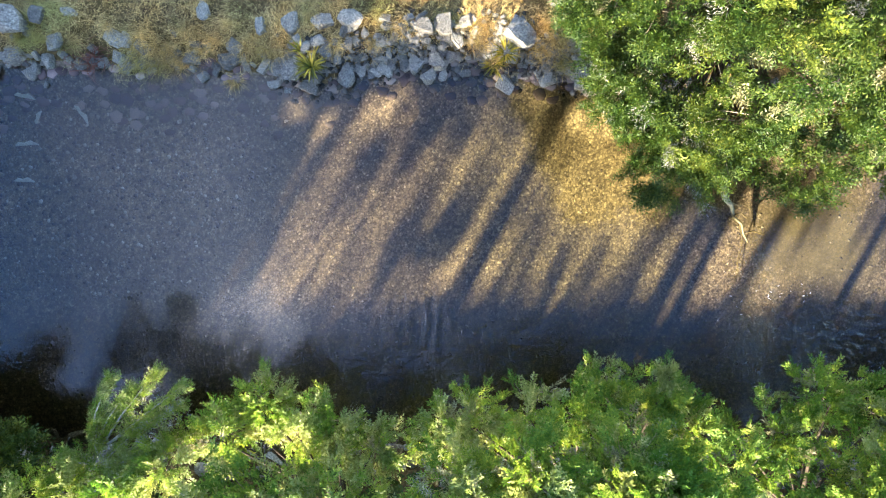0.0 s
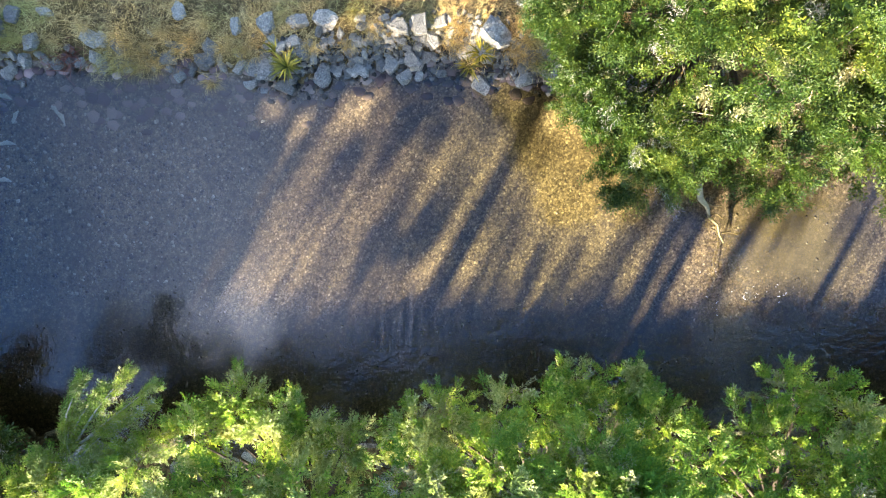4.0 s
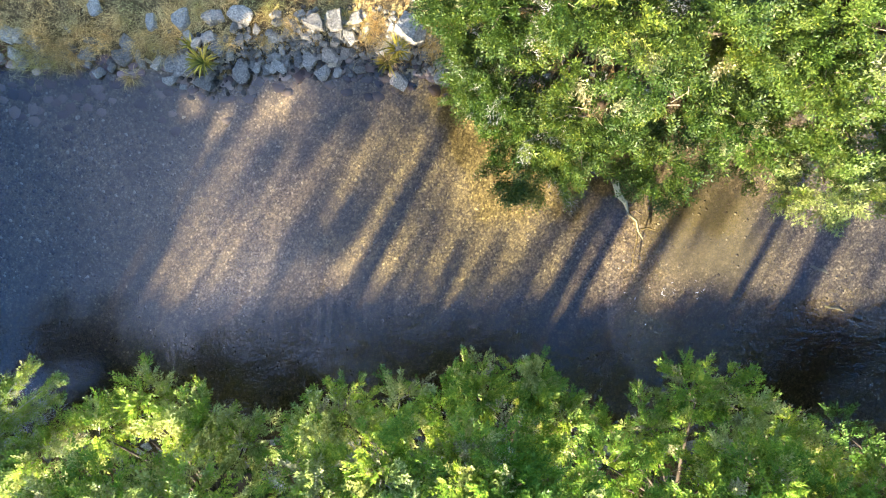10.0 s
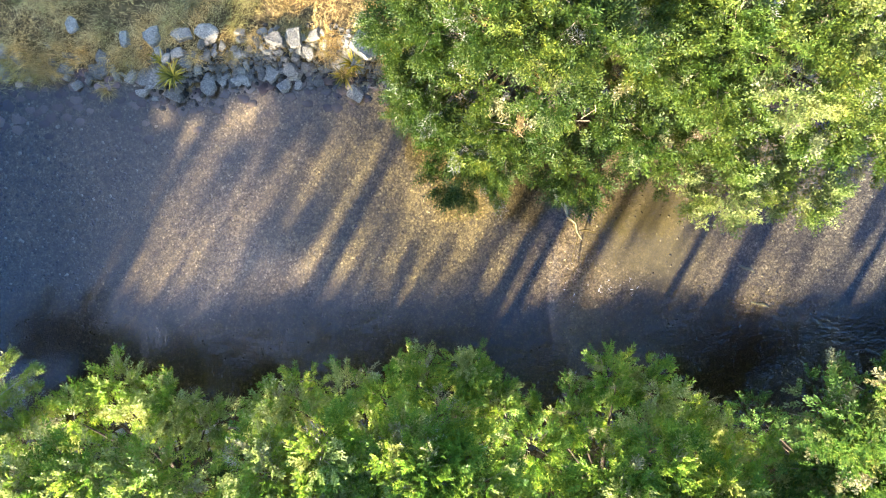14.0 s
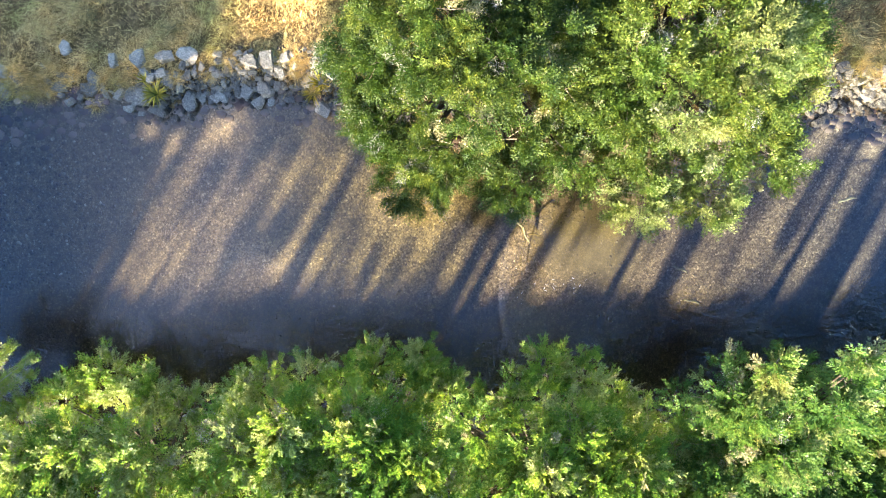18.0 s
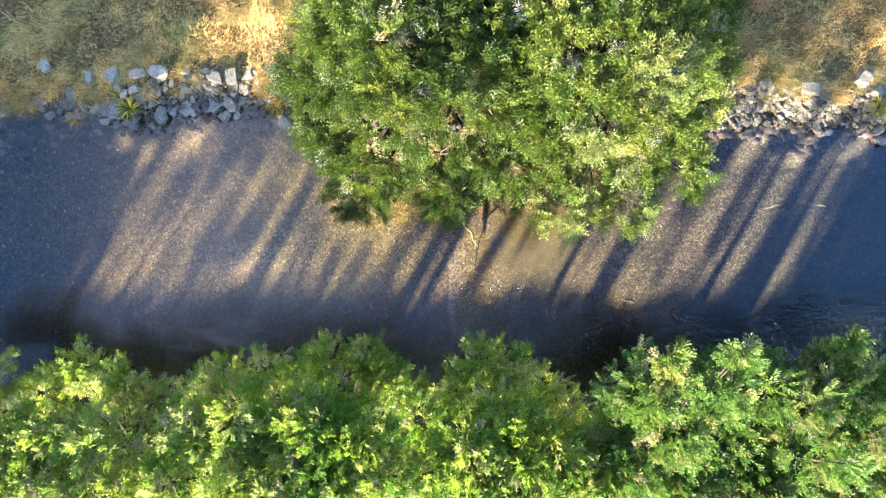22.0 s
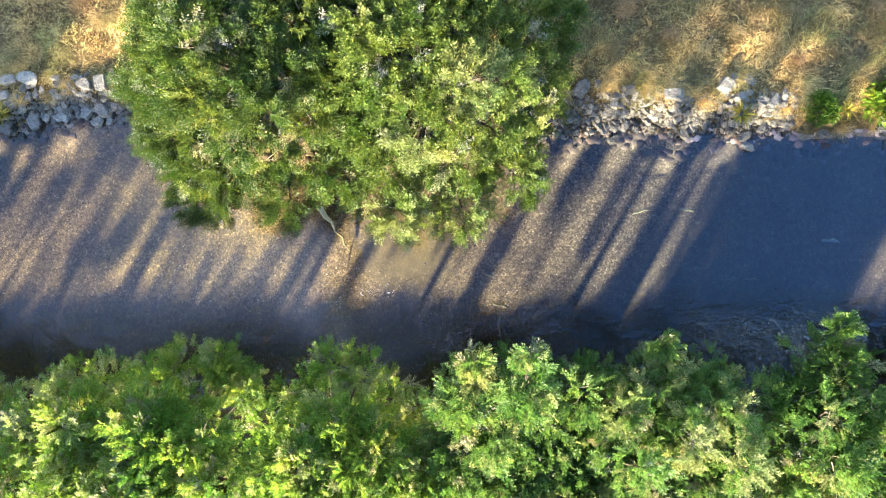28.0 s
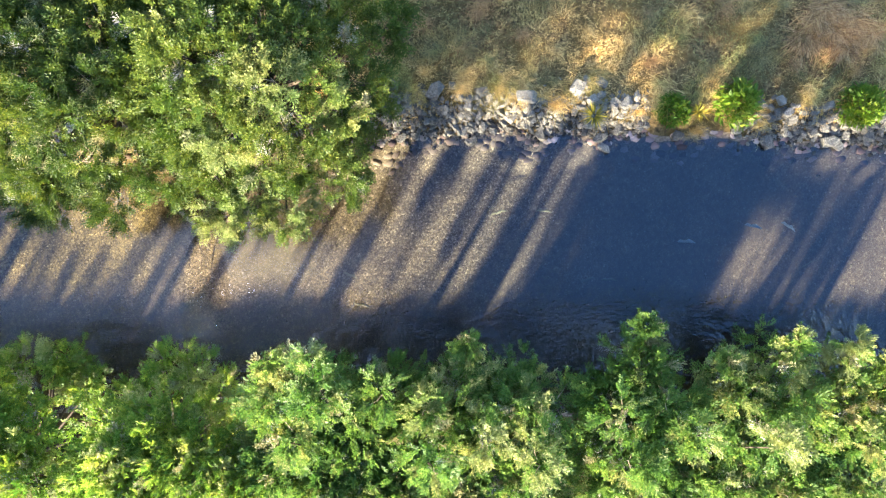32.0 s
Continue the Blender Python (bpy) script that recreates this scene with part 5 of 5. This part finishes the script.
def tuft(name, x, y, n, ln, material, label, category, width=0.006, tilt=(0.35, 1.4), spread=0.20, group="", z=None):
    rg = np.random.default_rng(int(abs(x * 131 + y * 17)) + n)
    a_ = rg.uniform(0, 6.28, n)
    r_ = np.abs(rg.normal(0, spread, n))
    v, f = blades(r_ * np.cos(a_), r_ * np.sin(a_), np.zeros(n), ln * rg.uniform(0.6, 1.15, n), rg.uniform(*tilt, n), rg.normal(-1.57, 1.0, n), width * rg.uniform(0.7, 1.3, n))
    ob = mesh_object(name, v, f, [material])
    ob.location = (x, y, (ground_z(x, y) if z is None else z) - 0.02)
    return tagged(ob, label, category, group, "stuff")


def star(name, x, y, n, ln, material, label, category, width, tilt, spread):
    """Strap leaves spreading all round one heart."""
    rg = np.random.default_rng(int(abs(x * 131 + y * 17)) + n)
    a_ = rg.uniform(0, 6.28, n)
    r_ = np.abs(rg.normal(0, spread, n))
    v, f = blades(r_ * np.cos(a_), r_ * np.sin(a_), np.zeros(n), ln * rg.uniform(0.6, 1.15, n), rg.uniform(*tilt, n), a_ + rg.normal(0, 0.3, n), width * rg.uniform(0.7, 1.3, n))
    ob = mesh_object(name, v, f, [material])
    ob.location = (x, y, ground_z(x, y) - 0.02)
    return tagged(ob, label, category)


EDGE_TUSSOCKS = [
    (-6.6, 4.35, 0.5), (-6.2, 4.3, 0.55), (-5.9, 4.45, 0.5), (-6.4, 4.6, 0.5), (-7.1, 4.75, 0.45), (-4.2, 4.35, 0.5), (-3.75, 4.3, 0.42), (-4.9, 4.5, 0.45), (-1.5, 4.45, 0.4),
    (0.75, 4.5, 0.5), (0.9, 4.75, 0.5), (2.1, 4.3, 0.5), (2.4, 4.45, 0.55), (2.6, 4.1, 0.5), (2.2, 4.8, 0.5), (1.15, 4.25, 0.42), (-2.3, 4.35, 0.4), (12.6, 4.75, 0.5), (13.9, 4.7, 0.55),
    (14.9, 4.75, 0.55), (15.2, 4.6, 0.5), (16.3, 4.55, 0.5), (16.6, 4.3, 0.5)]
BANK_TUSSOCKS = [
    (15.0, 5.1, 0.55), (14.0, 5.2, 0.55), (18.9, 4.2, 0.4), (20.6, 3.7, 0.45), (22.3, 3.9, 0.5), (22.0, 4.2, 0.45), (12.2, 5.4, 0.5), (12.9, 5.2, 0.5), (-7.9, 4.5, 0.45), (-9.0, 4.5, 0.4),
    (-6.9, 4.15, 0.5), (-6.5, 4.12, 0.55), (-6.1, 4.1, 0.55), (-5.75, 4.15, 0.5), (-6.3, 4.4, 0.5), (-5.2, 4.4, 0.45), (-4.0, 4.5, 0.45), (-3.5, 4.4, 0.4), (-8.6, 4.6, 0.45),
    (-5.5, 4.7, 0.5), (-4.5, 4.8, 0.5), (-0.9, 4.75, 0.45), (-1.3, 5.0, 0.45), (-2.8, 5.0, 0.45)]
for x, y, ln in EDGE_TUSSOCKS + BANK_TUSSOCKS:
    tuft("grass_tussock", x, y, 380, ln * 0.8, STRAW, "pale straw tussock of dry grass between the stones", "grass tussock", group="grass tussocks")
rng = np.random.default_rng(12)
for k in range(130):
    x = rng.uniform(-10.5, 3.2) if k < 48 else rng.uniform(11.4, 27.0)
    y = float(north_edge(x)) + 0.95 + 3.6 * rng.uniform(0, 1)
    kind = rng.uniform()
    mat, word = (STRAW, "pale straw tussock of dry grass on the bank") if kind < 0.5 else (RUST, "brown tussock of flattened dry grass on the bank") if kind < 0.75 else (GREEN_GRASS, "olive brown tussock of bank grass")
    tuft("grass_tussock", x, y, 230, rng.uniform(0.28, 0.5), mat, word, "grass tussock", 0.008, (0.7, 1.5), rng.uniform(0.14, 0.26), "grass tussocks")
for x, y in [(23.6, 6.6), (24.1, 6.3), (23.9, 6.9), (24.6, 6.6), (25.1, 6.2), (23.3, 6.1), (24.4, 5.9)]:
    tuft("rust_tussock", x, y, 420, 0.75, RUST, "rust-orange tussock of flattened dry grass", "grass tussock", 0.018, (0.8, 1.5), 0.2, "rust tussocks")
tuft("sedge_tuft", -4.55, 3.72, 150, 0.42, STRAW, "thin pale sedge tuft standing in the shallows", "sedge", 0.010, (0.3, 1.3), 0.05, z=-0.1)


def rosette(x, y, n, ln, width, material, label):
    ob = star("flax_plant", x, y, n, ln, material, label, "plant", width, (0.5, 1.35), 0.05)
    ob.location.z += 0.1
    return ob


rosette(-2.8, 3.9, 80, 0.46, 0.040, LEAF_FLAX, "yellow-green flax-like rosette among the stones")
rosette(-3.0, 4.2, 14, 0.34, 0.035, LEAF_FLAX, "small yellow-green flax-like rosette among the stones")
rosette(1.35, 4.2, 60, 0.42, 0.035, LEAF_FLAX, "yellow-brown strap-leaved plant below a boulder")
rosette(1.1, 4.0, 40, 0.35, 0.03, LEAF_FLAX, "small yellow-brown strap-leaved plant by the water")
rosette(17.6, 3.95, 70, 0.45, 0.03, LEAF_FLAX, "yellowing strap-leaved plant among heaped stones")
rosette(20.55, 4.1, 50, 0.35, 0.03, LEAF_FLAX, "yellowing low plant beside a green bush")


def bush(x, y, w, h, n, label, mat=LEAF_BUSH):
    rg = np.random.default_rng(int(x * 10))
    root = thing("bank_bush", x, y, ground_z(x, y), label, "bush", "bank bushes")
    d = rg.normal(0, 1, (n, 3))
    d[:, 2] = np.abs(d[:, 2])
    d /= np.linalg.norm(d, axis=1, keepdims=True)
    pl = d * np.array([w / 2, w / 2, h]) * rg.uniform(0.45, 0.95, (n, 1))
    v, f = scatter(spray_template(rg, 7, 0.12, 0.22, 0.060), pl, d + np.array([0, 0, 0.6]), rg.uniform(0.75, 1.15, n), rg)
    mesh_object("crown", v, f, [mat], root)
    for q in range(7):
        e = pl[q * 3]
        tubes("stem", [([(0, 0, -0.05), tuple(e * 0.5 + np.array([0, 0, 0.05])), tuple(e)], [0.02, 0.013, 0.005])], BARK, root, 5)
    return root


bush(21.5, 4.3, 1.2, 0.85, 260, "rounded bright green bush at the bank's edge")
bush(24.9, 4.25, 1.05, 0.75, 220, "rounded dark green bush among the bank stones")
bush(19.75, 4.15, 0.85, 0.35, 120, "low green bush spilling to the water")
bush(2.9, 5.6, 1.3, 0.9, 260, "sparse yellow-green shrub beside the bank tree", LEAF_SOFT)
bush(2.7, 6.5, 1.2, 1.0, 260, "small bright green shrub in dry grass", LEAF_MID)

# dead reddish stems by the water
rng = np.random.default_rng(31)
root = thing("dead_stems", -7.6, 4.15, ground_z(-7.6, 4.15), "tangle of dead red-brown stems at the water's edge", "dead plant")
for _ in range(70):
    q = np.array([rng.normal(0, 0.24), rng.normal(0.02, 0.16), 0.03])
    e = q + np.array([rng.normal(0, 0.25), rng.normal(-0.12, 0.2), rng.uniform(0.05, 0.3)])
    tubes("stem", [([tuple(q), tuple((q + e) / 2 + np.array([0, 0, 0.06])), tuple(e)], [0.010, 0.008, 0.004])], DEAD, root, 4)

# ---- a branch and fish-like pieces in the water ----
root = thing("fallen_branch", 6.35, 0.75, -0.1, "pale crooked branch lying in the water under the tree", "branch")
tubes("stem", [([(-0.32, 0.62, 0.4), (-0.2, 0.36, 0.2), (-0.02, 0.2, 0.12), (0.06, -0.05, 0.05), (0.26, -0.2, 0.02), (0.3, -0.42, 0.0), (0.44, -0.6, -0.1)], [0.075, 0.068, 0.045, 0.035, 0.03, 0.024, 0.01])], PALE, root, 8)
for pts in ([(-0.1, 0.3, 0.16), (0.12, 0.2, 0.14), (0.3, 0.22, 0.08), (0.5, 0.1, 0.0)], [(0.3, -0.4, -0.02), (0.5, -0.36, 0.04), (0.72, -0.42, 0.02), (0.9, -0.3, -0.05)],
            [(0.22, -0.2, 0.0), (0.3, -0.6, -0.03), (0.2, -1.0, -0.08), (0.26, -1.4, -0.16)], [(0.06, 0.0, 0.05), (0.2, 0.04, 0.1), (0.34, -0.06, 0.06), (0.42, -0.02, 0.0)]):
    tubes("side_branch", [(pts, [0.02, 0.017, 0.012, 0.004])], DRIFT, root, 6)


# slender tapered pieces stand in for pale dead fish; the last is a stick
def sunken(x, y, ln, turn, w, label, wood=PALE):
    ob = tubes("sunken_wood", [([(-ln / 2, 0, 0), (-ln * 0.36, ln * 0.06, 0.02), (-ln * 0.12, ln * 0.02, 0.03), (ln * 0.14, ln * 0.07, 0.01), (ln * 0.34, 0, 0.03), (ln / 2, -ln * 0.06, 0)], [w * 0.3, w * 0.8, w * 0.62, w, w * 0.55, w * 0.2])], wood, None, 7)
    ob.location = (x, y, -0.02 if x > 14 or wood is PALE_LIFTED else ground_z(x, y) - 0.005)
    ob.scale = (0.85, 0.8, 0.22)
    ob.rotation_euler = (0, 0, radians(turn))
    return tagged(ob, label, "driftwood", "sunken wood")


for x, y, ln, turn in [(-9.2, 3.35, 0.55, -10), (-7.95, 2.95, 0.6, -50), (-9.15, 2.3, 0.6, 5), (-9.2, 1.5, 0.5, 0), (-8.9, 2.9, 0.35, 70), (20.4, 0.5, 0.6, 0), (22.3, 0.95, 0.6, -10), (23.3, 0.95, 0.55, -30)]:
    sunken(x, y, ln, turn, 0.07, "pale fish-like piece just under dark water, colour lightened against shade", PALE_LIFTED)
for x, y, ln, turn in [(15.05, 1.3, 0.6, 18), (16.35, 1.35, 0.5, -5), (17.6, -0.6, 0.5, 20), (18.2, -0.6, 0.5, 0), (10.8, -0.55, 0.6, -20), (11.1, -1.4, 0.6, -10)]:
    sunken(x, y, ln, turn, 0.055, "pale fish-like piece lying on the river bed")
sunken(23.9, -0.1, 0.6, 30, 0.022, "thin pale stick lying in the water")

# white flecks at the riffle, modelled in place of sun glints on its ripples
rng = np.random.default_rng(61)
m = Mat("glint")
GLINT = m.finish(m.ramp(m.noise(m.coords(), 60.0, 3.0), (0.3, (0.62, 0.64, 0.66)), (0.7, (0.88, 0.88, 0.86))), 0.4, 0.5)
n = 30
fx = np.concatenate([rng.normal(7.6, 0.40, 20), rng.normal(6.5, 0.12, 10)])
fy = np.concatenate([rng.normal(-0.95, 0.12, 20), rng.uniform(-1.6, -0.4, 10)])
fs = 0.03 + 0.06 * rng.uniform(0, 1, n) ** 2
lumps("foam_flecks", fx, fy, np.full(n, 0.001), fs, 0.06, GLINT, "thin white flecks in place of sun glints on the riffle", 1, (0.06, 0.18))
